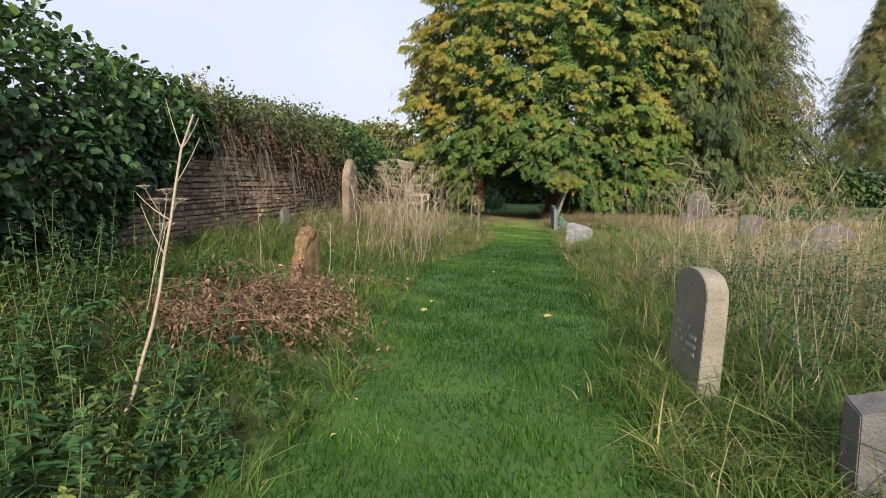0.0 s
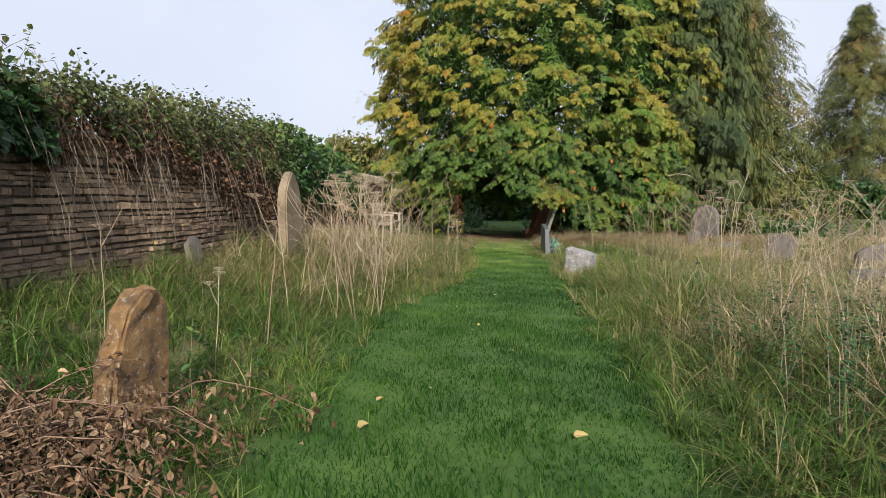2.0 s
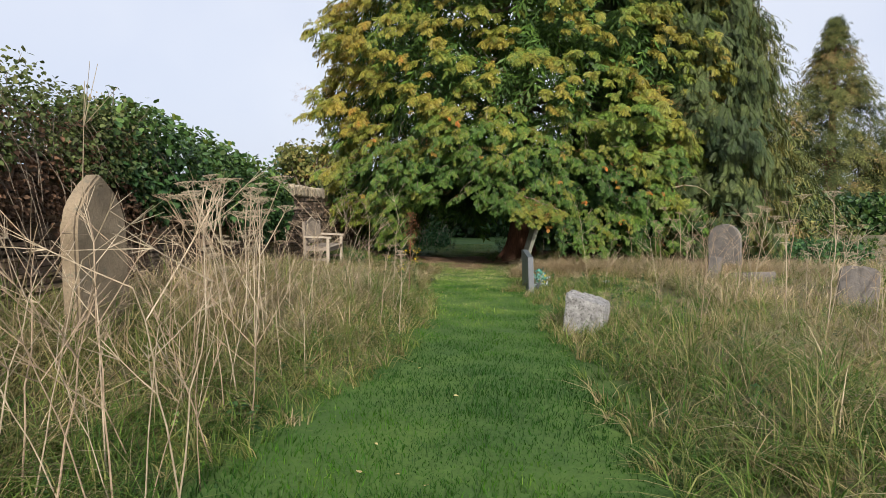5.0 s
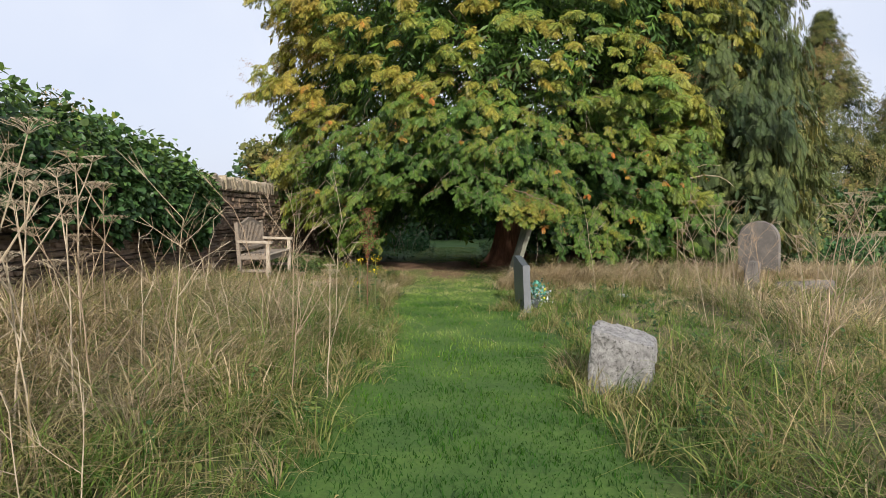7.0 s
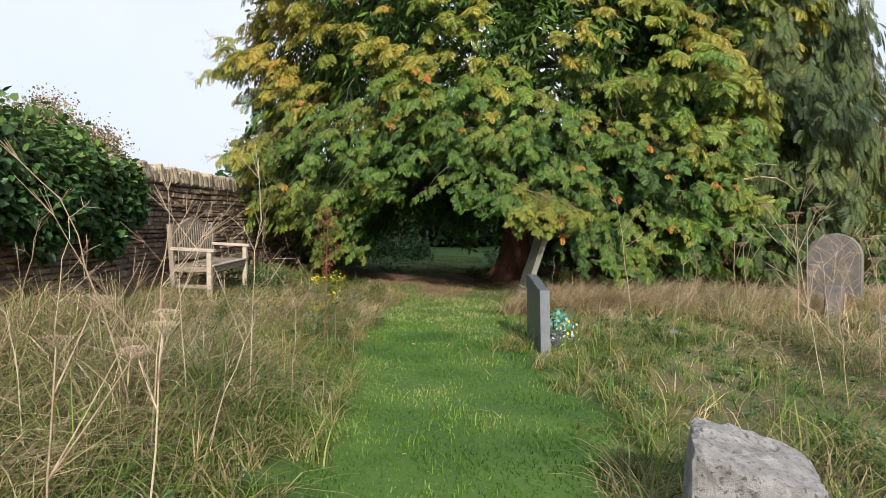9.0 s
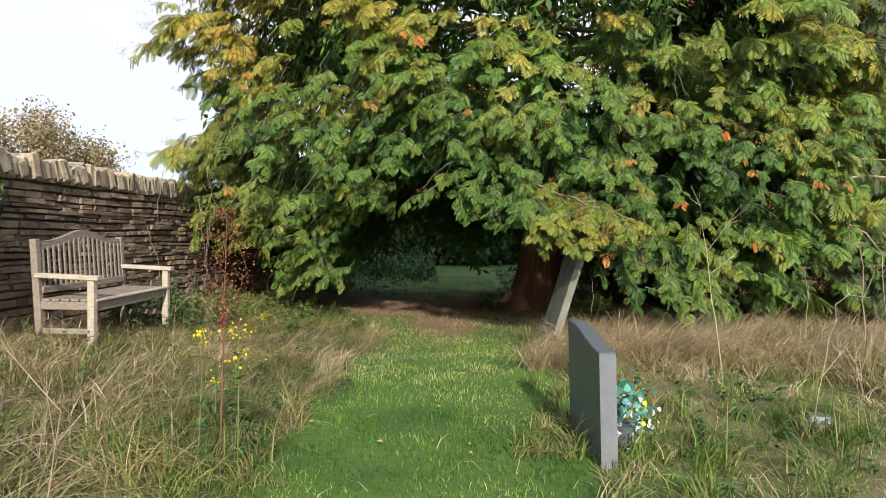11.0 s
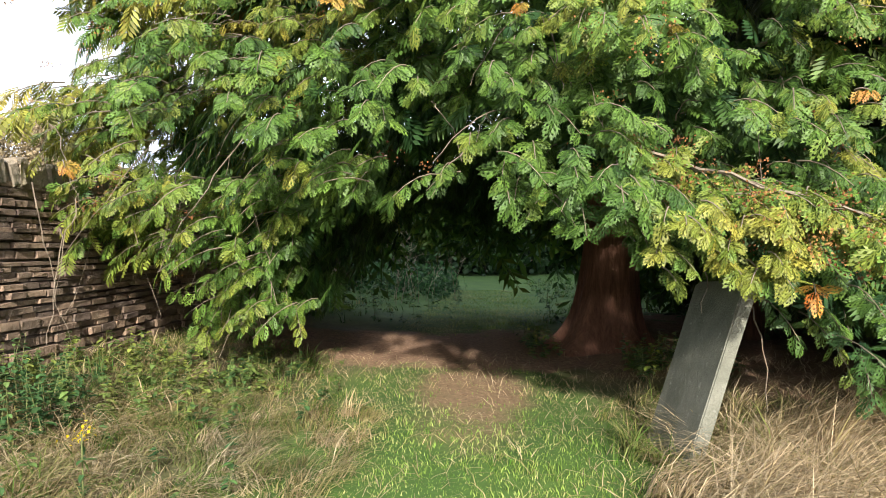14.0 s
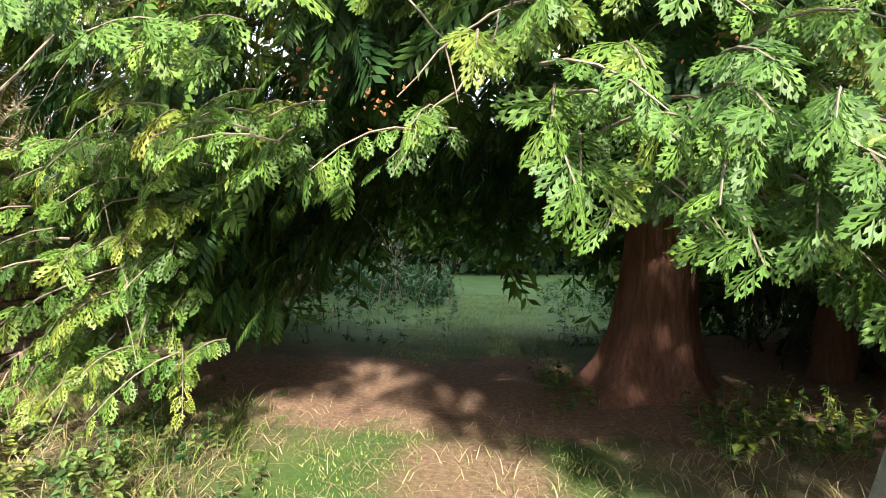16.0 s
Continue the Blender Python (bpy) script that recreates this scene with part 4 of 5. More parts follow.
def leaf_mass(P, O, size, tint, name, label, mat=M_IVY, cat="ivy"):
    n = len(P)
    D = -UP * RNG.uniform(0.2, 1.0, n)[:, None] + O * 0.4 + RNG.normal(0, 0.5, (n, 3))
    v, f = scatter(LEAF_V, LEAF_F, P, D, O + UP * 0.4 + RNG.normal(0, 0.4, (n, 3)), size * RNG.uniform(0.6, 1.35, n))
    return tagged(new(name, mesh_np(name, v, f, mat, np.repeat(np.clip(tint, 0, 1), 6))), label, cat, kind="stuff")


def ivy(n, y0, y1, top, low, bulge, size, tint, name, label, mat=M_IVY):
    """Leaves over the top and face of the wall, in a lumpy mass: top, low and bulge are functions of y."""
    y, u = RNG.uniform(y0, y1, n), RNG.uniform(0, 1, n)
    lo, hi = low(y) + 0.14 * np.sin(y * 5.3) + RNG.exponential(0.06, n), top(y) + 0.12 * wave(y, y, 2.0, 2) + RNG.exponential(0.03, n)
    z = lo + (hi - lo) * u
    round_off = np.sqrt(np.clip(1 - (2 * u - 0.9) ** 4, 0, 1))
    depth = bulge(y) * round_off * (1 + 0.35 * wave(y * 2, z * 3, 1.2, 4)) * np.sqrt(RNG.uniform(0.2, 1, n))
    over = np.clip((z - 1.8) / 0.4, 0, 1) * RNG.uniform(0, 0.8, n)
    P = np.stack([WX + 0.02 + depth - over, y, z], -1)
    O = unit(np.stack([np.ones(n) * (1.2 - u), 0.1 * RNG.normal(0, 1, n), 0.2 + u], -1))
    # tint rises with height: sunlight on the upper leaves put into their colour
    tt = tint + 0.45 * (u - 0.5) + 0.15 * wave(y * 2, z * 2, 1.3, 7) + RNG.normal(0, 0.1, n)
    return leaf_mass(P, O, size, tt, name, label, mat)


wall_west()
ip = lambda *a: (lambda y: np.interp(y, a[0::2], a[1::2]))
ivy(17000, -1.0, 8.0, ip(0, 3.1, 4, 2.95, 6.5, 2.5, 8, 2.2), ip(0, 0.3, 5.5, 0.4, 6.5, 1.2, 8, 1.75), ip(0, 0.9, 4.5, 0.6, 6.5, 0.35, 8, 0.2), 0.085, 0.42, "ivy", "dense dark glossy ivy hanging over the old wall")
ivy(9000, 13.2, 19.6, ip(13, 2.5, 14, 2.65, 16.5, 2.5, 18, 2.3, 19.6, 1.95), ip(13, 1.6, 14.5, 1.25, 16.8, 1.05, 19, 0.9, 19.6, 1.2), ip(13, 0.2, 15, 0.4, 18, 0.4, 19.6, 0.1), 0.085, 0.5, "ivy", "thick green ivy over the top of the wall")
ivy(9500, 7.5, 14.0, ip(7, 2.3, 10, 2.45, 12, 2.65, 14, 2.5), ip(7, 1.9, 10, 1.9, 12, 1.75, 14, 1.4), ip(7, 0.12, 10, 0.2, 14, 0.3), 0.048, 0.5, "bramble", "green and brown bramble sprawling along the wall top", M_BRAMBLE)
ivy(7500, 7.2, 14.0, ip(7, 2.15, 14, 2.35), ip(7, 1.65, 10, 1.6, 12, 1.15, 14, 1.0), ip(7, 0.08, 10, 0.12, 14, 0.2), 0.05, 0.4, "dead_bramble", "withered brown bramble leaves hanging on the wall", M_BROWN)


def bramble_stems():
    paths, Q = [], []
    for k in range(420):
        y0 = RNG.uniform(6.8, 14.2)
        a = np.array([WX - RNG.uniform(0, 0.2), y0, RNG.uniform(1.8, 2.25)])
        if k % 3 == 0:
            way = np.array([RNG.uniform(-0.1, 0.3), RNG.normal(0, 0.3), RNG.uniform(0.15, 0.55)])
            bend = 0.05
        else:
            way = np.array([RNG.uniform(0.08, 0.4), RNG.normal(0.1, 0.35), RNG.uniform(-1.3, -0.2)])
            bend = -0.25
        s = np.linspace(0, 1, 7)[:, None]
        pts = a + way * s - UP * bend * np.sin(s * np.pi) + RNG.normal(0, 0.015, (7, 3))
        paths.append((pts, 0.005, 0.002))
        if k % 3 == 0:
            Q.append(np.repeat(pts[2:], 3, 0) + RNG.normal(0, 0.03, (15, 3)))
    v, f = tubes(paths, 4)
    tagged(new("bramble_stem", mesh_np("bramble_stem", v, f, M_TWIG)), "dry brown bramble canes trailing down the wall", "bramble", kind="stuff")
    Q = np.concatenate(Q)
    leaf_mass(Q, np.tile(np.array([0.6, 0.0, 0.8]), (len(Q), 1)), 0.05, RNG.uniform(0.1, 0.8, len(Q)), "bramble", "small leaves on upright bramble shoots above the wall", M_BRAMBLE, "bramble")


bramble_stems()


# ---- gravestones ----
def slab_bm(profile, thick, bevel=0.012, rough=0.0, cuts=0):
    """A stone cut to a profile of (along, up), thick across."""
    bm = bmesh.new()
    vs = [bm.verts.new((-thick / 2, a, u)) for a, u in profile]
    face = bm.faces.new(vs)
    r = bmesh.ops.extrude_face_region(bm, geom=[face])
    bmesh.ops.translate(bm, verts=[g for g in r["geom"] if isinstance(g, bmesh.types.BMVert)], vec=(thick, 0, 0))
    bmesh.ops.recalc_face_normals(bm, faces=bm.faces)
    sharp = [e for e in bm.edges if len(e.link_faces) == 2 and e.calc_face_angle(0) > 0.9]
    bmesh.ops.bevel(bm, geom=sharp, offset=bevel, segments=2, affect="EDGES")
    if cuts:
        bmesh.ops.triangulate(bm, faces=bm.faces)
        bmesh.ops.subdivide_edges(bm, edges=bm.edges, cuts=cuts, use_grid_fill=True)
        for v in bm.verts:
            n = noise.noise_vector(v.co * 9) * rough + noise.noise_vector(v.co * 30) * rough * 0.45
            v.co += n
    return bm


def arch(w, h, rise, n=12, power=2.0):
    """A profile with a rounded head."""
    pts = [(-w / 2, -0.25), (w / 2, -0.25)]
    for k in range(n + 1):
        a = math.pi * k / n
        c, s = math.cos(a), math.sin(a)
        pts.append((w / 2 * math.copysign(abs(c) ** (2 / power), c), h - rise + rise * abs(s) ** (2 / power)))
    return pts


def pointed(w, h, rise, n=8):
    pts = [(-w / 2, -0.3), (w / 2, -0.3)]
    right = [(w / 2 * (1 - (k / n) ** 1.9), h - rise + rise * (k / n) ** 0.85) for k in range(n + 1)]
    return pts + right + [(-a, u) for a, u in reversed(right[:-1])]


def gravestone(bm, mat, m, label):
    ob = part("gravestone", bm, mat, None)
    ob.matrix_basis = m
    return tagged(ob, label, "gravestone")


def g(x, y):
    return float(gz(x, y))


stone_near = gravestone(slab_bm(arch(0.56, 0.80, 0.2, 14, 2.6), 0.13, 0.005, 0.003, 2), M_NEAR, pose(2.16, 4.52, 0.0, 0, 2.0, 5), "grey sandstone gravestone with a rounded head and worn lettering")
gravestone(slab_bm([(-0.34, -0.2), (0.34, -0.2), (0.34, 0.47), (0.2, 0.51), (-0.1, 0.52), (-0.34, 0.5)], 0.26, 0.006, 0.008, 2), M_GREY, pose(2.72, 2.98, -0.02, 0, 0, 76), "broad low grey gravestone with a chipped top edge")
gravestone(slab_bm(pointed(0.78, 1.30, 0.5), 0.13, 0.02, 0.006, 2), M_BUFF, pose(-2.12, 11.88, 0.40, 0, -1.5, 3), "tall buff gravestone with a pointed head beside the wall")
gravestone(slab_bm([(-0.27, -0.3), (0.25, -0.3), (0.2, 0.5), (0.17, 0.58), (0.0, 0.59), (-0.1, 0.5), (-0.2, 0.25)], 0.12, 0.015, 0.022, 3), M_ORANGE, pose(-0.93, 5.98, 0.27, 0, 3, -4), "crumbling orange lichen-stained broken gravestone")
gravestone(slab_bm([(-0.16, -0.2), (0.16, -0.2), (0.14, 0.36), (0.02, 0.42), (-0.15, 0.34)], 0.07, 0.01, 0.01, 2), M_GREY, pose(-2.68, 10.2, 0.45, 0, -12, 0), "small grey stone fragment leaning on the wall")
gravestone(slab_bm(arch(0.72, 1.14, 0.36, 14, 2.1), 0.14, 0.02, 0.008, 2), M_GREY, pose(6.55, 21.3, 0.08, 0, -3, 42), "grey gravestone with a round head in dry grass")
gravestone(slab_bm(arch(0.5, 0.68, 0.14, 12, 3.0), 0.12, 0.02, 0.012, 2), M_GREY, pose(6.3, 16.0, 0.03, 3, 4, 60), "lichened grey gravestone with a round head")
gravestone(slab_bm([(-0.4, -0.2), (0.4, -0.2), (0.4, 0.36), (-0.4, 0.42)], 0.12, 0.015, 0.008, 2), M_GREY, pose(6.2, 12.4, 0.02, 0, 8, 66), "leaning grey slab with a pale top edge")
gravestone(slab_bm([(-0.45, -0.2), (0.45, -0.2), (0.45, 0.34), (0.3, 0.46), (0.0, 0.54), (-0.3, 0.46), (-0.45, 0.32)], 0.22, 0.03, 0.02, 2), M_GREY, pose(7.8, 15.2, 0.05, 0, 0, 70), "low round-backed grey stone half hidden in grass")
gravestone(slab_bm([(-0.4, -0.2), (0.4, -0.2), (0.4, 0.26), (-0.4, 0.32)], 0.14, 0.02, 0.01, 2), M_GREY, pose(6.3, 19.3, 0.03, 0, 8, 74), "sunken grey slab with a straight top edge")
gravestone(slab_bm([(-0.2, -0.2), (0.2, -0.2), (0.2, 0.5), (-0.2, 0.52)], 0.15, 0.02, 0.01, 2), M_GREY, pose(5.9, 20.2, 0.05, 0, 3, -40), "short square grey stone among dead stalks")
gravestone(slab_bm([(-0.34, -0.25), (0.34, -0.25), (0.35, 1.09), (0.29, 1.12), (0.05, 1.14), (-0.33, 1.13)], 0.085, 0.008, 0.006, 2), M_SLAB, pose(2.07, 22.2, 0.02, 0, 17, 5), "thin leaning green-grey slab under the cedar")


def inscription(stone, x, y0, z0, rows, r):
    """Worn lettering on a face, as short pale bars."""
    bm = bmesh.new()
    for k in range(rows):
        y = y0 - r.uniform(0.12, 0.2)
        while y < y0 + 0.17:
            w = r.uniform(0.012, 0.04)
            if r.random() < 0.72:
                box(bm, (0.004, w, 0.022), Matrix.Translation((x, y + w / 2, z0 - k * 0.052)), 0)
            y += w + 0.012
    return tagged(part("inscription", bm, M_LETTER, stone, "worn pale lettering"), kind="stuff")


M_LETTER = stone_mat("worn_lettering", (0.36, 0.34, 0.31), (0.5, 0.48, 0.44), (0.2, 0.18, 0.16), 0.55, 30.0)


def slate_headstone():
    th = empty("headstone", pose(1.93, 18.42, -0.03, 0, -2.2, 4), "polished dark slate headstone with an ogee top", "gravestone")
    prof = [(-0.36, -0.1), (0.42, -0.1), (0.42, 0.77), (0.30, 0.77)]
    for k in range(1, 9):
        s = k / 9
        prof.append((0.30 - 0.66 * s, 0.77 - 0.085 * (s * s * (3 - 2 * s))))
    prof.append((-0.36, 0.685))
    part("stone", slab_bm(prof, 0.095, 0.004), M_SLATE, th)
    bm = box(bmesh.new(), (0.26, 0.80, 0.05), Matrix.Translation((0.09, 0.03, 0.0)), 0.006)
    part("base", bm, M_LIGHTSLATE, th, "low slate base")
    bm = bmesh.new()
    box(bm, (0.093, 0.004, 0.75), Matrix.Translation((0, -0.3625, 0.30)), 0)
    part("edge", bm, M_LIGHTSLATE, th, "paler sawn edge")


slate_headstone()
inscription(stone_near, -0.0725, 0.0, 0.44, 4, random.Random(5))


def rough_block(size, m, mat, label, cat, name, seed):
    """A weathered block with broken corners."""
    bm = bmesh.new()
    bmesh.ops.create_cube(bm, size=2.0)
    bmesh.ops.subdivide_edges(bm, edges=bm.edges, cuts=14, use_grid_fill=True)
    for v in bm.verts:
        p = v.co.copy()
        k = max(abs(c) for c in p) / sum(abs(c) ** 16 for c in p) ** (1 / 16)
        p = p * k
        q = p * 1.6 + Vector((seed, 0, 0))
        p = p + noise.noise_vector(q) * 0.07 + noise.noise_vector(q * 3) * 0.05 + noise.noise_vector(q * 8) * 0.03
        p.z *= 1 - 0.16 * p.x * (p.z > 0) - 0.05 * p.y * (p.z > 0)
        v.co = Vector((p.x * size[0] / 2, p.y * size[1] / 2, p.z * size[2] / 2))
    ob = part(name, bm, mat, None)
    ob.matrix_basis = m
    return tagged(ob, label, cat)


rough_block((0.46, 0.52, 0.6), pose(2.27, 14.4, 0.14, 2, 3, -20), M_MARBLE, "weathered white marble block in the grass", "stone block", "stone_block", 3.0)


def grave_marker():
    th = empty("grave_marker", pose(3.36, 18.6, 0.02, 0, 0, 14), "small stone flower holder with a metal lid", "grave marker")
    part("block", box(bmesh.new(), (0.24, 0.24, 0.16), Matrix.Translation((0, 0, 0.07)), 0.012), M_BUFF, th)
    bm = bmesh.new()
    bmesh.ops.create_cone(bm, cap_ends=True, segments=20, radius1=0.085, radius2=0.06, depth=0.035, matrix=Matrix.Translation((0, 0, 0.165)))
    part("lid", bm, plain_mat("dull_metal", (0.4, 0.4, 0.42), (0.6, 0.6, 0.62), 15, 0.4, 0.05, (1, 1, 1), 0.9), th, "dull metal lid with a raised rim")


grave_marker()


# ---- bench ----
def bench():
    th = empty("garden_bench", pose(-2.3, 20.43, 0.29, 1.0, 0, 0), "weathered wooden garden bench with a curved back rail", "bench")
    L, D = 1.36, 0.56

    def bar(name, size, loc, mat=M_TEAK, rot=(0, 0, 0), label=""):
        part(name, box(bmesh.new(), size, Matrix.Translation(loc) @ Euler(rot).to_matrix().to_4x4(), 0.006), mat, th, label)
    for sy in (-1, 1):
        y = sy * (L / 2 - 0.035)
        bar("leg", (0.06, 0.06, 0.62), (D / 2 - 0.05, y, 0.29), M_TEAKTOP)
        bar("leg", (0.06, 0.06, 0.96), (-D / 2 + 0.03, y, 0.46), M_TEAK, (0, -0.06, 0))
        bar("armrest", (0.56, 0.085, 0.04), (0.02, y, 0.62), M_TEAKTOP, (0, 0.035, 0), "bleached armrest")
        bar("rail", (0.46, 0.035, 0.07), (0, y, 0.37))
        bar("rail", (0.46, 0.03, 0.05), (0, y, 0.15))
    for k in range(6):
        bar("seat_slat", (0.068, L - 0.08, 0.022), (0.235 - k * 0.085, 0, 0.415), M_TEAK if k else M_TEAKTOP)
    bar("rail", (0.03, L - 0.1, 0.08), (D / 2 - 0.05, 0, 0.36))
    bar("rail", (0.03, L - 0.1, 0.06), (-0.225, 0, 0.5))
    ys = np.linspace(-0.58, 0.58, 17)
    for y in ys:
        top = 0.87 + 0.085 * math.exp(-(y / 0.3) ** 2)
        bar("back_slat", (0.014, 0.034, top - 0.52), (-0.245, float(y), (top + 0.52) / 2), M_TEAK, (0, -0.06, 0))
    bm = bmesh.new()
    n = 25
    rows = []
    for k in range(n):
        y = -L / 2 + 0.07 + (L - 0.14) * k / (n - 1)
        zc = 0.88 + 0.10 * math.exp(-(y / 0.3) ** 2)
        rows.append([bm.verts.new((-0.275 + a, y, zc + b)) for a, b in ((-0.02, -0.035), (0.02, -0.035), (0.02, 0.035), (-0.02, 0.035))])
    for a, b in zip(rows, rows[1:]):
        for k in range(4):
            bm.faces.new((a[k], a[(k + 1) % 4], b[(k + 1) % 4], b[k]))
    bm.faces.new(rows[0][::-1]), bm.faces.new(rows[-1])
    bmesh.ops.recalc_face_normals(bm, faces=bm.faces)
    part("top_rail", bm, M_TEAK, th, "humped top rail")


bench()


# ---- plants ----
def leafy_patch(name, label, cat, spots, mat, leaf, stem_mat, tint=(0.2, 0.8), per=26):
    """Upright plants with leaves in pairs up their stems; spots are (x, y, height)."""
    spots = np.asarray(spots, float)
    n = len(spots)
    paths, P, D, N, S, T = [], [], [], [], [], []
    for x, y, h in spots:
        z0 = float(gz(x, y))
        tip = np.array([RNG.normal(0, 0.18), RNG.normal(0, 0.18), 1.0]) * h
        s = np.linspace(0, 1, 5)[:, None]
        pts = np.array([x, y, z0 - 0.02]) + tip * s
        paths.append((pts, 0.004, 0.0015))
        u = RNG.uniform(0.12, 1.0, per)
        th = RNG.uniform(0, 2 * np.pi, per)
        P.append(np.array([x, y, z0]) + tip * u[:, None])
        D.append(np.stack([np.cos(th), np.sin(th), RNG.normal(-0.15, 0.3, per)], -1))
        N.append(np.stack([0.2 * np.cos(th), 0.2 * np.sin(th), np.ones(per)], -1))
        S.append(leaf * (1.25 - 0.7 * u) * RNG.uniform(0.6, 1.2, per))
        T.append(np.clip(RNG.uniform(*tint) + 0.25 * (u - 0.5) + RNG.normal(0, 0.08, per), 0, 1))
    ob = empty(name, Matrix(), label, cat, kind="stuff")
    v, f = scatter(LEAF_V * [0.8, 1, 1], LEAF_F, np.concatenate(P), np.concatenate(D), np.concatenate(N), np.concatenate(S))
    part("leaves", mesh_np("leaves", v, f, mat, np.repeat(np.concatenate(T), 6)), None, ob)
    v, f = tubes(paths, 3)
    part("stem", mesh_np("stem", v, f, stem_mat), None, ob)
    return ob


def spots(n, x0, x1, y0, y1, h0, h1, shape=None):
    x, y = RNG.uniform(x0, x1, n), RNG.uniform(y0, y1, n)
    h = RNG.uniform(h0, h1, n)
    if shape is not None:
        k = shape(x, y) > RNG.uniform(0, 1, n)
        x, y, h = x[k], y[k], h[k]
    return np.stack([x, y, h], -1)


off_walk = lambda x, y: ((x < left_edge(y) - 0.15) | (x > right_edge(y) + 0.25)).astype(float)
M_STEM = plain_mat("green_stem", (0.07, 0.11, 0.03), (0.16, 0.17, 0.06), 12, 0.8, 0.1)
leafy_patch("nettle_patch", "dark green nettles and brambles crowding the bank", "nettles", spots(330, -2.7, -0.15, 1.2, 6.0, 0.35, 0.85, lambda x, y: (step(-0.1, -0.9, x) * off_walk(x, y) + 0.1) * step(0.7, 1.3, np.hypot((x + 0.9) / 0.9, (y - 4.9) / 1.1))), M_NETTLE, 0.075, M_STEM, (0.1, 0.65))
leafy_patch("nettle_patch", "young bright nettles at the edge of the walk", "nettles", spots(110, -1.1, 0.1, 1.5, 3.4, 0.12, 0.4, off_walk), M_NETTLE, 0.07, M_STEM, (0.35, 0.8))
leafy_patch("bramble_bush", "dark green bramble and weeds behind the gravestones", "bramble", spots(420, 2.5, 6.0, 3.6, 8.5, 0.4, 0.85), M_NETTLE, 0.055, M_TWIG, (0.0, 0.45), 30)
leafy_patch("weed_patch", "low green docks and nettles in the long grass", "weeds", spots(330, -2.7, 0.3, 6.5, 24, 0.08, 0.28, off_walk), M_NETTLE, 0.07, M_STEM, (0.2, 0.8), 12)
leafy_patch("weed_patch", "low green docks and nettles in the long grass", "weeds", spots(260, 1.9, 5.0, 5, 20, 0.08, 0.26, off_walk), M_NETTLE, 0.065, M_STEM, (0.1, 0.7), 12)
leafy_patch("bramble_bush", "yellowing green bramble below the cedar and the wall", "bramble", spots(120, -2.75, -0.85, 22.0, 24.3, 0.12, 0.34), M_NETTLE, 0.075, M_STEM, (0.6, 1.0), 22)
leafy_patch("nettle_patch", "green nettles around the bench", "nettles", spots(90, -2.8, -1.6, 20.9, 22.2, 0.25, 0.55), M_NETTLE, 0.07, M_STEM, (0.2, 0.7), 22)
leafy_patch("ivy_patch", "dark ivy seedlings around the foot of the trunk", "ivy", np.concatenate([spots(70, 2.3, 3.3, 24.3, 25.3, 0.12, 0.38), spots(25, 1.3, 1.75, 25.3, 27.5, 0.1, 0.35)]), M_IVY, 0.085, M_STEM, (0.5, 0.95), 14)
leafy_patch("weed_patch", "shaded green undergrowth beyond the cedar", "weeds", spots(520, -4, 8, 28.3, 37, 0.15, 0.6, lambda x, y: ((x < 0.2) | (x > 1.8)).astype(float)), M_NETTLE, 0.09, M_STEM, (0.1, 0.7), 14)


M_BRACKEN = plain_mat("withered_stem", (0.16, 0.09, 0.06), (0.32, 0.22, 0.15), 15.0, 0.9, 0.2)


def dead_bush():
    """A heap of withered leaves and stems spilling over the edge of the walk."""
    c = np.array([-0.78, 5.0, 0.2])
    ob = empty("dead_bush", Matrix.Translation(c), "withered red-brown bush slumped over the bank", "bush")
    paths, P = [], []
    for k in range(190):
        a = np.array([RNG.normal(-0.5, 0.3), RNG.normal(0.15, 0.5), 0.05])
        th = RNG.uniform(0, 2 * np.pi)
        w = np.array([np.cos(th) * 0.7 + 0.25, np.sin(th) * 0.75 - 0.15, RNG.uniform(0.25, 0.75)]) * RNG.uniform(0.5, 1.15)
        q = np.linspace(0, 1, 8)[:, None]
        pts = a + w * q - UP * RNG.uniform(0.45, 0.75) * q ** 2 + np.cumsum(RNG.normal(0, 0.012, (8, 3)), 0)
        paths.append((pts, 0.0045, 0.0015))
        m = int(RNG.integers(20, 72))
        P.append(pts[RNG.integers(2, 8, m)] + RNG.normal(0, 1, (m, 3)) * [0.05, 0.05, 0.04])
    P = np.concatenate(P)
    n = len(P)
    P[:, 2] = np.maximum(P[:, 2], -0.15)
    v, f = scatter(LEAF_V * [0.6, 1, 2.4], LEAF_F, P, RNG.normal(0, 1, (n, 3)) - UP * 0.8, RNG.normal(0, 1, (n, 3)) + UP, RNG.uniform(0.02, 0.055, n))
    part("leaves", mesh_np("leaves", v, f, M_BROWN, np.repeat(RNG.beta(2.4, 2.0, n), 6)), None, ob, "curled dead leaves")
    v, f = tubes(paths, 4)
    tagged(part("stem", mesh_np("stem", v, f, M_BRACKEN), None, ob, "brown arching stems"), kind="stuff")


dead_bush()


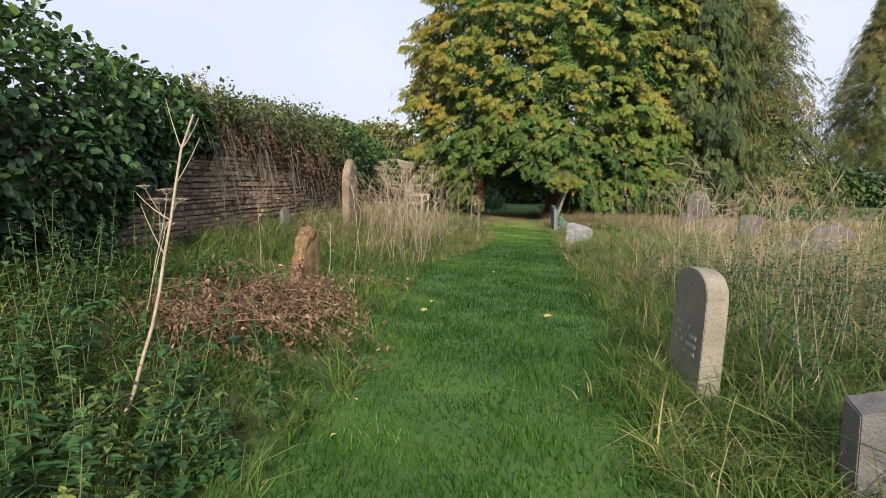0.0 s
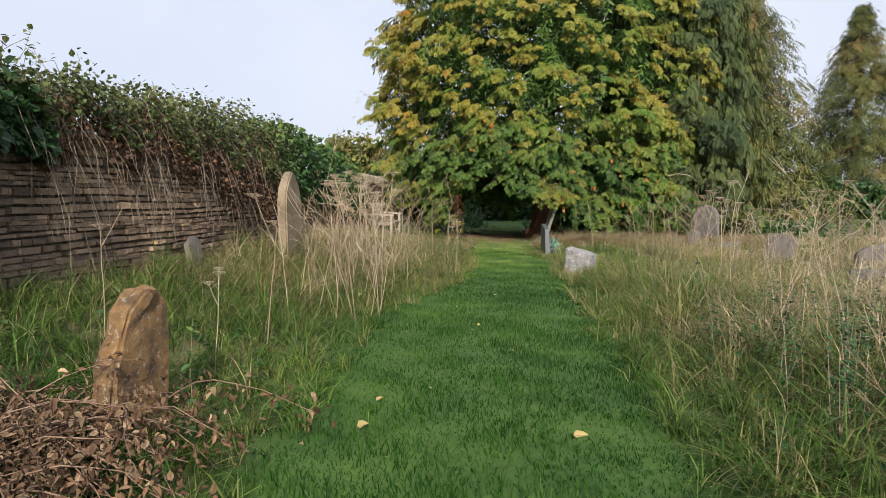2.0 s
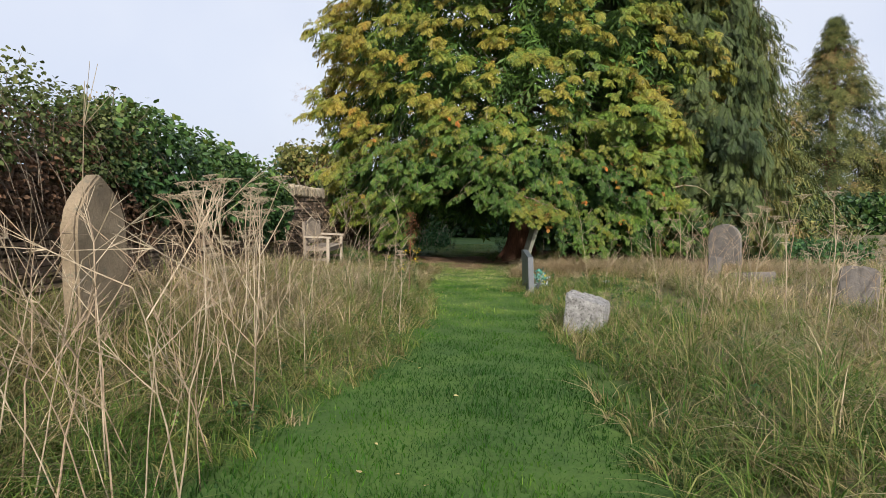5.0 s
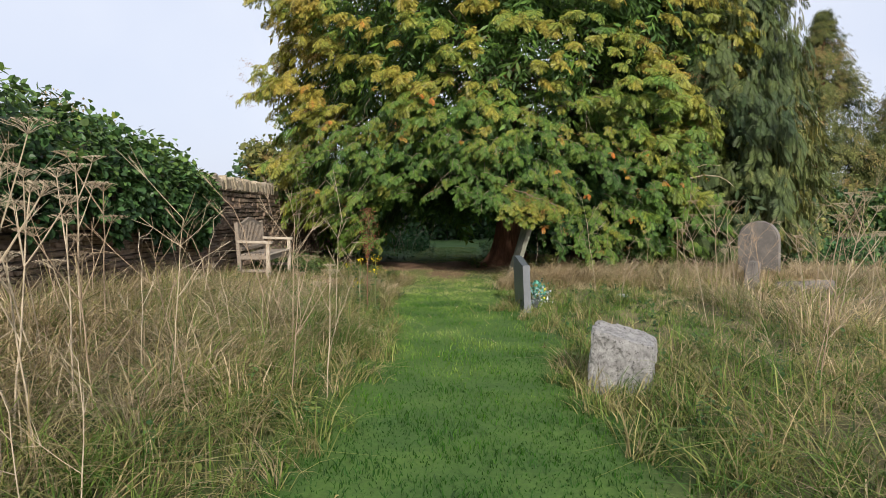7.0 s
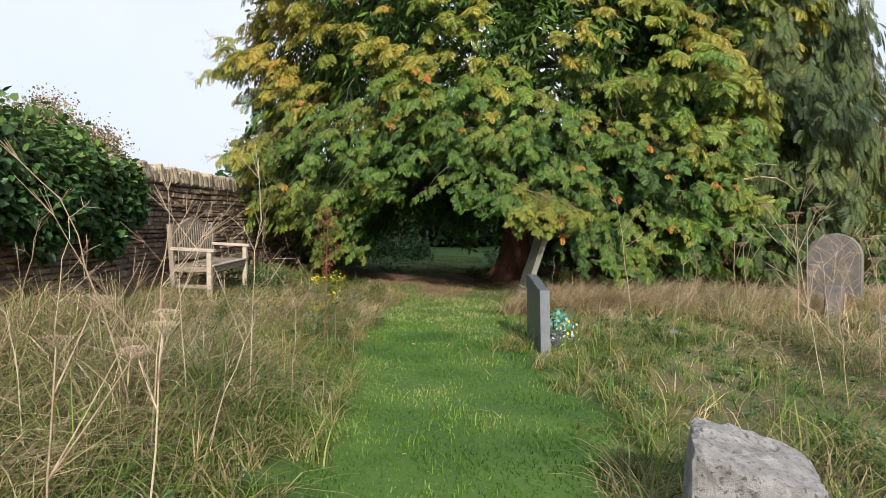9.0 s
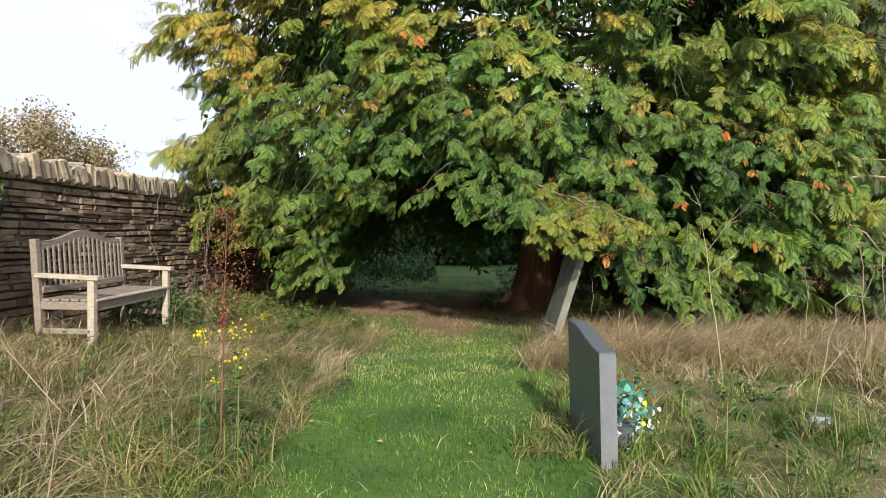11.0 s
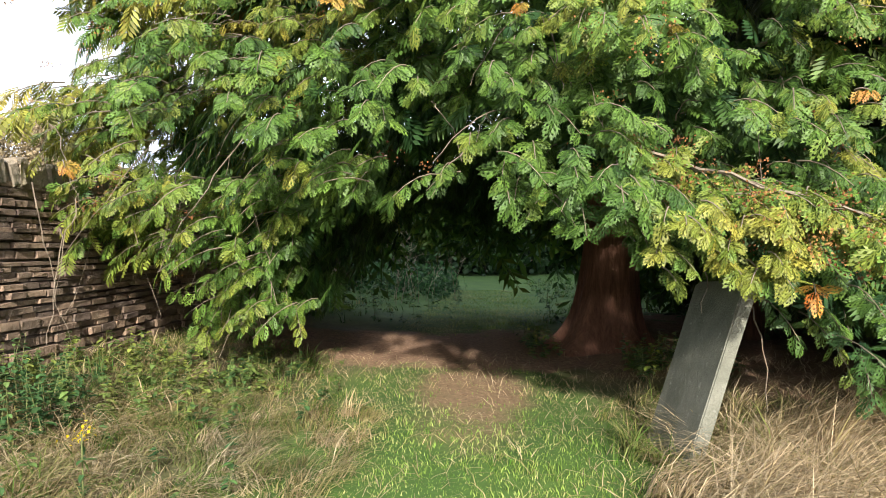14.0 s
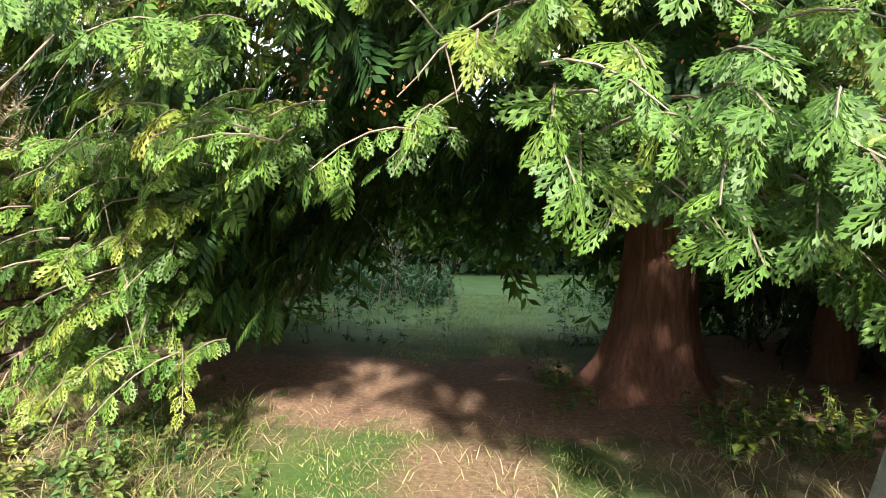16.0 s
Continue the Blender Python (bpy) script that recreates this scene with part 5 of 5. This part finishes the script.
def dead_pole():
    ob = empty("dead_stalk", Matrix.Translation((-0.77, 3.08, 0.12)), "tall pale dead stalk leaning over the nettles", "dead stalk")
    s = np.linspace(0, 1, 10)[:, None]
    main = np.array([0.33, 0.12, 1.46]) * s + np.array([0.03, 0, 0]) * np.sin(s * 5) + RNG.normal(0, 0.006, (10, 3))
    v, f = tubes([(main, 0.010, 0.005)], 6)
    part("stem", mesh_np("stem", v, f, M_DEADWOOD, smooth=True), None, ob)
    for k, (u, w) in enumerate(((5, (-0.22, 0.05, 0.3)), (6, (-0.28, 0, 0.12)), (7, (0.15, 0.1, 0.28)), (8, (-0.12, 0, 0.3)), (8, (0.12, 0.05, 0.16)))):
        s = np.linspace(0, 1, 5)[:, None]
        v, f = tubes([(main[u] + np.array(w) * 0.6 * s + UP * 0.05 * s ** 2, 0.0032, 0.0015)], 4)
        part("branch", mesh_np("branch", v, f, M_DEADWOOD), None, ob)


dead_pole()


def hogweed(h, umbels, seed, mat):
    """A dry hogweed: a ridged stem, side branches and flat umbels of fine rays."""
    r = np.random.default_rng(seed)
    ob = empty("hogweed", Matrix(), "dry straw-coloured hogweed stalk with flat seed heads", "dead plant", "dry hogweed stalks")
    lean = r.normal(0, 0.07, 3) * [1, 1, 0]
    s = np.linspace(0, 1, 8)[:, None]
    main = (UP + lean) * h * s + r.normal(0, 0.008, (8, 3)) * s
    v, f = tubes([(main, 0.0065, 0.004)], 6)
    part("stem", mesh_np("stem", v, f, mat, smooth=True), None, ob)
    tips = [(main[-1], unit(main[-1] - main[-2]))]
    for k in range(umbels - 1):
        i = int(r.integers(3, 7))
        th = r.uniform(0, 2 * np.pi)
        way = np.array([np.cos(th) * 0.55, np.sin(th) * 0.55, 0.9]) * r.uniform(0.2, 0.5) * h / 1.2
        sb = np.linspace(0, 1, 5)[:, None]
        pts = main[i] + way * sb + UP * 0.04 * sb ** 2
        v, f = tubes([(pts, 0.005, 0.003)], 4)
        part("branch", mesh_np("branch", v, f, mat), None, ob)
        tips.append((pts[-1], unit(pts[-1] - pts[-2])))
    for p, d in tips:
        size = r.uniform(0.055, 0.11)
        rays = []
        for k in range(16):
            th, fl = k * 2.4, math.sqrt((k + 0.5) / 16)
            e = p + d * size * 0.5 + np.array([np.cos(th), np.sin(th), 0]) * size * fl + UP * size * 0.15 * (1 - fl)
            sr = np.linspace(0, 1, 3)[:, None]
            rays.append((p * (1 - sr) + e * sr + d * 0.1 * size * np.sin(sr * np.pi), 0.0014, 0.001))
            for q in range(5):
                e2 = e + np.array([np.cos(q * 1.26), np.sin(q * 1.26), 0.6]) * size * 0.17
                rays.append((np.stack([e, (e + e2) / 2, e2]), 0.001, 0.0016))
        v, f = tubes(rays, 3)
        part("umbel", mesh_np("umbel", v, f, mat), None, ob)
    return ob


def dead_stem(h, seed, mat):
    """A thin, many-branched dry stem."""
    r = np.random.default_rng(seed)
    ob = empty("dead_stalk", Matrix(), "thin branched dry stalk in long grass", "dead plant", "dry branched stalks")
    s = np.linspace(0, 1, 8)[:, None]
    lean = r.normal(0, 0.16, 3) * [1, 1, 0]
    main = (UP + lean) * h * s + r.normal(0, 0.012, (8, 3)) * s + lean * h * 0.4 * s ** 2
    v, f = tubes([(main, 0.0042, 0.002)], 5)
    part("stem", mesh_np("stem", v, f, mat), None, ob)
    for k in range(int(r.integers(3, 7))):
        i = int(r.integers(3, 8))
        th = r.uniform(0, 2 * np.pi)
        way = np.array([np.cos(th), np.sin(th), r.uniform(0.4, 1.3)]) * r.uniform(0.12, 0.35)
        sb = np.linspace(0, 1, 4)[:, None]
        pts = main[i] + way * sb + UP * 0.03 * sb ** 2
        paths = [(pts, 0.0026, 0.0013)]
        for q in range(3):
            w2 = way * 0.4 + r.normal(0, 0.05, 3)
            paths.append((pts[2] + w2 * sb, 0.002, 0.001))
        v, f = tubes(paths, 3)
        part("branch", mesh_np("branch", v, f, mat), None, ob)
    return ob


def plant_out(makers, places, r):
    """Builds each maker's plant at the first places, copies at the rest."""
    base = []
    for k, (x, y, sc) in enumerate(places):
        m = pose(x, y, g(x, y) - 0.02, r.uniform(-6, 6), r.uniform(-6, 6), r.uniform(0, 360)) @ Matrix.Diagonal((sc, sc, sc, 1))
        if k < len(makers):
            ob = makers[k]()
            base.append(ob)
            ob.matrix_basis = m
        else:
            src = base[r.randrange(len(base))]
            ob = copy_thing(src, m)
            ob.matrix_basis = m


R2 = random.Random(11)
hog = [lambda k=k: hogweed(1.15 + 0.08 * (k % 4), 2 + k % 4, k, (M_STRAWSTEM, M_DEADWOOD)[k % 2]) for k in range(7)]
places = [(-1.67, 14.3, 1.05), (-0.95, 12.2, 1.0), (-1.25, 12.0, 1.0), (-0.75, 11.6, 1.05), (-1.6, 12.6, 1.0), (0.1, 13.9, 0.75), (-0.1, 13.7, 0.7)]
places += [(R2.uniform(-1.7, -0.5), R2.uniform(11.0, 14.0), R2.uniform(0.75, 1.1)) for k in range(12)]
places += [(R2.uniform(-2.4, -1.0), R2.uniform(2.5, 8.0), R2.uniform(0.6, 0.95)) for k in range(5)]
places += [(R2.uniform(4.2, 7.5), R2.uniform(13, 21), R2.uniform(0.6, 1.05)) for k in range(26)]
places += [(R2.uniform(3.6, 9.0), R2.uniform(8, 14), R2.uniform(0.5, 0.9)) for k in range(12)]
plant_out(hog, places, R2)
st = [lambda k=k: dead_stem(0.8 + 0.1 * (k % 4), 40 + k, (M_STRAWSTEM, M_DEADWOOD)[k % 2]) for k in range(8)]
places = [(-0.78, 9.3, 1.3), (-0.42, 9.7, 1.3), (-0.62, 9.5, 1.25), (-0.9, 9.9, 1.3)]
places += [(R2.uniform(-1.3, -0.35), R2.uniform(9.0, 12.0), R2.uniform(0.8, 1.3)) for k in range(22)]
places += [(R2.uniform(-2.2, 0.0), R2.uniform(11.5, 16.5), R2.uniform(0.7, 1.3)) for k in range(24)]
places += [(R2.uniform(-1.6, -0.5), R2.uniform(16.5, 20.0), R2.uniform(0.4, 0.7)) for k in range(8)]
places += [(R2.uniform(3.0, 8.0), R2.uniform(6, 20), R2.uniform(0.7, 1.2)) for k in range(60)]
places += [(R2.uniform(2.4, 4.0), R2.uniform(4.8, 8), R2.uniform(0.6, 1.0)) for k in range(12)]
places += [(R2.uniform(-1.4, 0.0), R2.uniform(31, 34), R2.uniform(1.0, 1.7)) for k in range(14)]
plant_out(st, places, R2)


def straw_tufts():
    """Bleached grass lying over in front of the cedar."""
    m, per = 420, 34
    x, y = RNG.uniform(2.15, 8.5, m), RNG.uniform(20.6, 22.4, m)
    x2, y2 = np.concatenate([RNG.uniform(-2.2, 0.05, 430), RNG.uniform(1.75, 3.5, 110)]), np.concatenate([RNG.uniform(18.4, 23.0, 430), RNG.uniform(20.7, 21.6, 110)])
    x, y = np.concatenate([x, x2]), np.concatenate([y, y2])
    m = len(x)
    sc = np.where(x < 1, 0.5, 1.0) * RNG.uniform(0.7, 1.2, m)
    k = m * per
    head = np.repeat(RNG.normal(-0.9, 0.9, m), per) + RNG.normal(0, 0.5, k)
    h = np.repeat(sc, per) * RNG.uniform(0.25, 0.62, k)
    X, Y = np.repeat(x, per) + RNG.normal(0, 0.05, k), np.repeat(y, per) + RNG.normal(0, 0.05, k)
    v, f, t = blades(X, Y, h, np.clip(RNG.normal(1.1, 0.3, k), 0.3, 1.7), head, RNG.uniform(0.004, 0.009, k), np.clip(np.repeat(np.where(x < 1, RNG.normal(0.74, 0.2, m), 0.92), per) + RNG.normal(0, 0.1, k), 0, 1))
    tagged(new("straw", mesh_np("straw", v, f, M_GRASS, t)), "bleached dry grass lying over below the cedar", "grass", kind="stuff")


straw_tufts()


def ragwort(x, y, h, seed):
    r = np.random.default_rng(seed)
    ob = empty("ragwort", Matrix.Translation((x, y, g(x, y) - 0.02)), "yellow flowering ragwort on a thin dark stem", "wildflower", "ragwort plants")
    s = np.linspace(0, 1, 7)[:, None]
    main = (UP + r.normal(0, 0.05, 3) * [1, 1, 0]) * h * s
    v, f = tubes([(main, 0.005, 0.003)], 5)
    part("stem", mesh_np("stem", v, f, M_STEM), None, ob)
    n = 34
    P = main[-1] + r.normal(0, 1, (n, 3)) * [0.04, 0.04, 0.03]
    v, f = scatter(LEAF_V * [0.9, 1, 1], LEAF_F, P, r.normal(0, 1, (n, 3)), r.normal(0, 0.5, (n, 3)) + UP, np.full(n, 0.017))
    tagged(part("flower_head", mesh_np("flower_head", v, f, M_YELLOW, np.repeat(r.uniform(0, 1, n), 6)), None, ob, "cluster of small yellow flowers"), kind="stuff")
    n = 14
    P = main[r.integers(1, 6, n)]
    v, f = scatter(LEAF_V * [0.4, 1, 1], LEAF_F, P, r.normal(0, 1, (n, 3)) * [1, 1, 0.4], np.tile(UP, (n, 1)), np.full(n, 0.07))
    part("leaves", mesh_np("leaves", v, f, M_NETTLE, np.repeat(r.uniform(0.2, 0.8, n), 6)), None, ob)


for k, (x, y, h) in enumerate(((-0.08, 17.9, 0.76), (-0.28, 17.85, 0.74), (-0.35, 18.25, 0.4), (-0.14, 18.0, 0.62), (-0.95, 20.9, 0.4))):
    ragwort(x, y, h, k)


def red_dock(x, y, h):
    ob = empty("dock", Matrix.Translation((x, y, g(x, y) - 0.02)), "rust-red dead dock spike beside the bench", "dead plant")
    s = np.linspace(0, 1, 7)[:, None]
    v, f = tubes([(np.array([0.02, 0, 1.0]) * h * s, 0.006, 0.003)], 5)
    part("stem", mesh_np("stem", v, f, M_BARK), None, ob)
    n = 1000
    u = RNG.uniform(0.55, 1.02, n)
    w = 0.075 * np.sin(np.clip((1.06 - u) / 0.5, 0, 1) * np.pi) + 0.01
    P = np.stack([RNG.normal(0, 1, n) * w + 0.02 * u, RNG.normal(0, 1, n) * w, u * h], -1)
    v, f = scatter(LEAF_V, LEAF_F, P, RNG.normal(0, 1, (n, 3)) + UP, RNG.normal(0, 1, (n, 3)), RNG.uniform(0.008, 0.018, n))
    part("seed_head", mesh_np("seed_head", v, f, M_RUST, np.repeat(RNG.uniform(0, 1, n), 6)), None, ob, "rust-red seeds")


M_RUST = leaf_mat("rust_seed", [(0, (0.09, 0.03, 0.018)), (1, (0.26, 0.10, 0.05))], 0.85, 0.15)
red_dock(-0.2, 17.95, 1.4)

# ---- flowers at the headstone ----
def flower_pot():
    ob = empty("flower_arrangement", Matrix.Translation((2.11, 18.42, 0.04)) @ Matrix.Diagonal((0.8, 0.8, 0.9, 1)), "artificial flowers in white, pale blue and yellow beside the headstone", "flowers")
    bm = bmesh.new()
    bmesh.ops.create_cone(bm, cap_ends=True, segments=18, radius1=0.06, radius2=0.085, depth=0.13, matrix=Matrix.Translation((0, 0, 0.065)))
    part("pot", bm, M_SLATE, ob, "dark grave vase")
    for name, col, col2, n, hh, sz, spread in (("foliage", (0.06, 0.25, 0.19), (0.18, 0.42, 0.34), 110, 0.26, 0.06, 0.085), ("white_flower", (0.6, 0.65, 0.72), (0.75, 0.78, 0.8), 90, 0.17, 0.04, 0.1), ("blue_flower", (0.3, 0.45, 0.6), (0.5, 0.62, 0.72), 50, 0.2, 0.04, 0.09), ("yellow_flower", (0.7, 0.6, 0.03), (0.8, 0.75, 0.1), 24, 0.2, 0.035, 0.05)):
        mat = leaf_mat(name, [(0, col), (1, col2)], 0.6, 0.2)
        shift = np.array([0.1, -0.05, 0.02]) if name == "yellow_flower" else np.zeros(3)
        P = RNG.normal(0, 1, (n, 3)) * [spread, spread, 0.07] + [0.02, 0, hh] + shift
        v, f = scatter(LEAF_V, LEAF_F, P, RNG.normal(0, 1, (n, 3)) + UP * 0.5, RNG.normal(0, 1, (n, 3)), sz * RNG.uniform(0.7, 1.3, n))
        tagged(part(name, mesh_np(name, v, f, mat, np.repeat(RNG.uniform(0, 1, n), 6)), None, ob), kind="stuff")


flower_pot()

# ---- fallen leaves on the walk ----
def fallen_leaf(seed, mat):
    r = np.random.default_rng(seed)
    v = LEAF_V * [0.95, 1, 1.8] + r.normal(0, 0.05, LEAF_V.shape)
    return mesh_np("fallen_leaf", v, LEAF_F, mat, np.full(6, r.uniform(0.3, 0.9)))


M_FALLEN = leaf_mat("fallen_leaf", [(0, (0.35, 0.24, 0.09)), (0.6, (0.52, 0.4, 0.17)), (1, (0.62, 0.55, 0.32))], 0.7, 0.3)
leaf_meshes = [fallen_leaf(k, M_FALLEN) for k in range(5)]
for k, (x, y, sc) in enumerate([(1.29, 6.43, 0.085), (0.1, 6.45, 0.07), (0.12, 6.9, 0.06), (0.34, 10.1, 0.04), (1.0, 8.4, 0.03), (0.6, 9.2, 0.03)] + [(R2.uniform(0.0, 1.7), R2.uniform(3, 22), R2.uniform(0.02, 0.04)) for k in range(22)]):
    ob = new("fallen_leaf", leaf_meshes[k % 5])
    ob.matrix_basis = pose(x, y, g(x, y) + 0.045, R2.uniform(-20, 20), R2.uniform(-20, 20), R2.uniform(0, 360)) @ Matrix.Diagonal((sc, sc, sc, 1))
    tagged(ob, "yellow-brown fallen leaf lying on the turf", "leaf", "fallen leaves")


def litter():
    """Small dead needles and bark scraps on the soil under the cedar."""
    n = 30000
    x, y = RNG.uniform(-2.5, 6, n), RNG.uniform(22.5, 29, n)
    k = soil_cover(x, y) > RNG.uniform(0, 1, n)
    x, y = x[k], y[k]
    n = len(x)
    P = np.stack([x, y, gz(x, y) + 0.006], -1)
    v, f = scatter(LEAF_V * [0.3, 1, 0.5], LEAF_F, P, RNG.normal(0, 1, (n, 3)) * [1, 1, 0.1], UP + RNG.normal(0, 0.2, (n, 3)), RNG.uniform(0.008, 0.034, n))
    tagged(new("leaf_litter", mesh_np("leaf_litter", v, f, M_BROWN, np.repeat(RNG.uniform(0.3, 1, n), 6))), "dry brown cedar litter on the bare soil", "litter", kind="stuff")


litter()
part_black = mesh_np("black_feather", *scatter(LEAF_V, LEAF_F, RNG.normal(0, 1, (26, 3)) * [0.04, 0.035, 0.012], RNG.normal(0, 1, (26, 3)) * [1, 1, 0.4], RNG.normal(0, 0.5, (26, 3)) + UP, RNG.uniform(0.03, 0.06, 26)), plain_mat("black_scrap", (0.01, 0.012, 0.016), (0.03, 0.035, 0.045), 20, 0.5))
tagged(new("black_scrap", part_black), "small dark crumpled scrap lying on the turf", "litter").matrix_basis = pose(0.09, 19.84, g(0.09, 19.84) + 0.05)


def foot_tufts():
    """Long grass left standing at the feet of stones and along the edges of the walk."""
    feet = ((2.18, 4.5, 0.3), (2.6, 2.95, 0.35), (-2.1, 11.9, 0.4), (-0.93, 5.95, 0.25), (6.5, 21.3, 0.4), (6.3, 16.0, 0.35), (2.27, 14.4, 0.36), (6.3, 19.3, 0.5), (1.95, 18.45, 0.4), (3.36, 18.6, 0.18), (2.2, 22.2, 0.3), (6.2, 12.4, 0.5), (-2.3, 20.4, 0.8), (2.27, 14.1, 0.4), (2.1, 4.2, 0.4))
    xs, ys, hs = [], [], []
    for x, y, r in feet:
        n = int(26 + 60 * r)
        th, rr = RNG.uniform(0, 2 * np.pi, n), r * RNG.uniform(0.75, 1.5, n)
        xs.append(x + rr * np.cos(th)), ys.append(y + rr * np.sin(th)), hs.append(RNG.uniform(0.12, 0.3, n) * (0.55 if abs(x - 1.95) < 0.05 else 1.0))
    n = 1000
    y = RNG.uniform(1.8, 20, n)
    side = RNG.uniform(0, 1, n) < 0.5
    xs.append(np.where(side, left_edge(y) - RNG.uniform(-0.05, 0.9, n), right_edge(y) + RNG.uniform(-0.05, 0.8, n))), ys.append(y), hs.append(RNG.uniform(0.12, 0.36, n))
    x, y, h = np.concatenate(xs), np.concatenate(ys), np.concatenate(hs)
    m, per = len(x), 15
    k = m * per
    tint = np.repeat(np.clip(RNG.normal(0.28, 0.16, m) + 0.22 * step(8, 12, y), 0, 1), per) + RNG.normal(0, 0.1, k)
    head = np.repeat(RNG.uniform(0, 2 * np.pi, m), per) + RNG.normal(0, 1.0, k)
    v, f, t = blades(np.repeat(x, per) + RNG.normal(0, 0.03, k), np.repeat(y, per) + RNG.normal(0, 0.03, k), np.repeat(h, per) * RNG.uniform(0.5, 1.3, k), np.clip(RNG.normal(0.9, 0.35, k), 0.1, 1.6), head, RNG.uniform(0.005, 0.012, k), np.clip(tint, 0, 1))
    tagged(new("grass_tuft", mesh_np("grass_tuft", v, f, M_GRASS, t)), "uncut green tufts around stones and along the walk", "grass", kind="stuff")


foot_tufts()


def straw_litter():
    """Short cut straw strewn over the turf and soil before the cedar and on the mown plot."""
    n = 22000
    x, y = RNG.uniform(-2.6, 4.6, n), RNG.uniform(16, 25.6, n)
    k = RNG.uniform(0, 1, n) < (0.08 + 0.92 * step(19.6, 22.4, y)) * (0.6 + 0.4 * wave(x, y, 2.3, 4)) * np.where((x > 0.2) & (x < 1.4), 0.55, 1.0) * step(26, 24.6, y)
    x, y = x[k], y[k]
    n = len(x)
    v, f, t = blades(x, y, RNG.uniform(0.05, 0.2, n), RNG.uniform(1.3, 2.1, n), RNG.uniform(0, 2 * np.pi, n), RNG.uniform(0.003, 0.006, n), RNG.uniform(0.7, 1.0, n))
    v[:, 2] += 0.02
    tagged(new("straw", mesh_np("straw", v, f, M_GRASS, t)), "short pale cut straw strewn before the cedar", "grass", kind="stuff")


straw_litter()
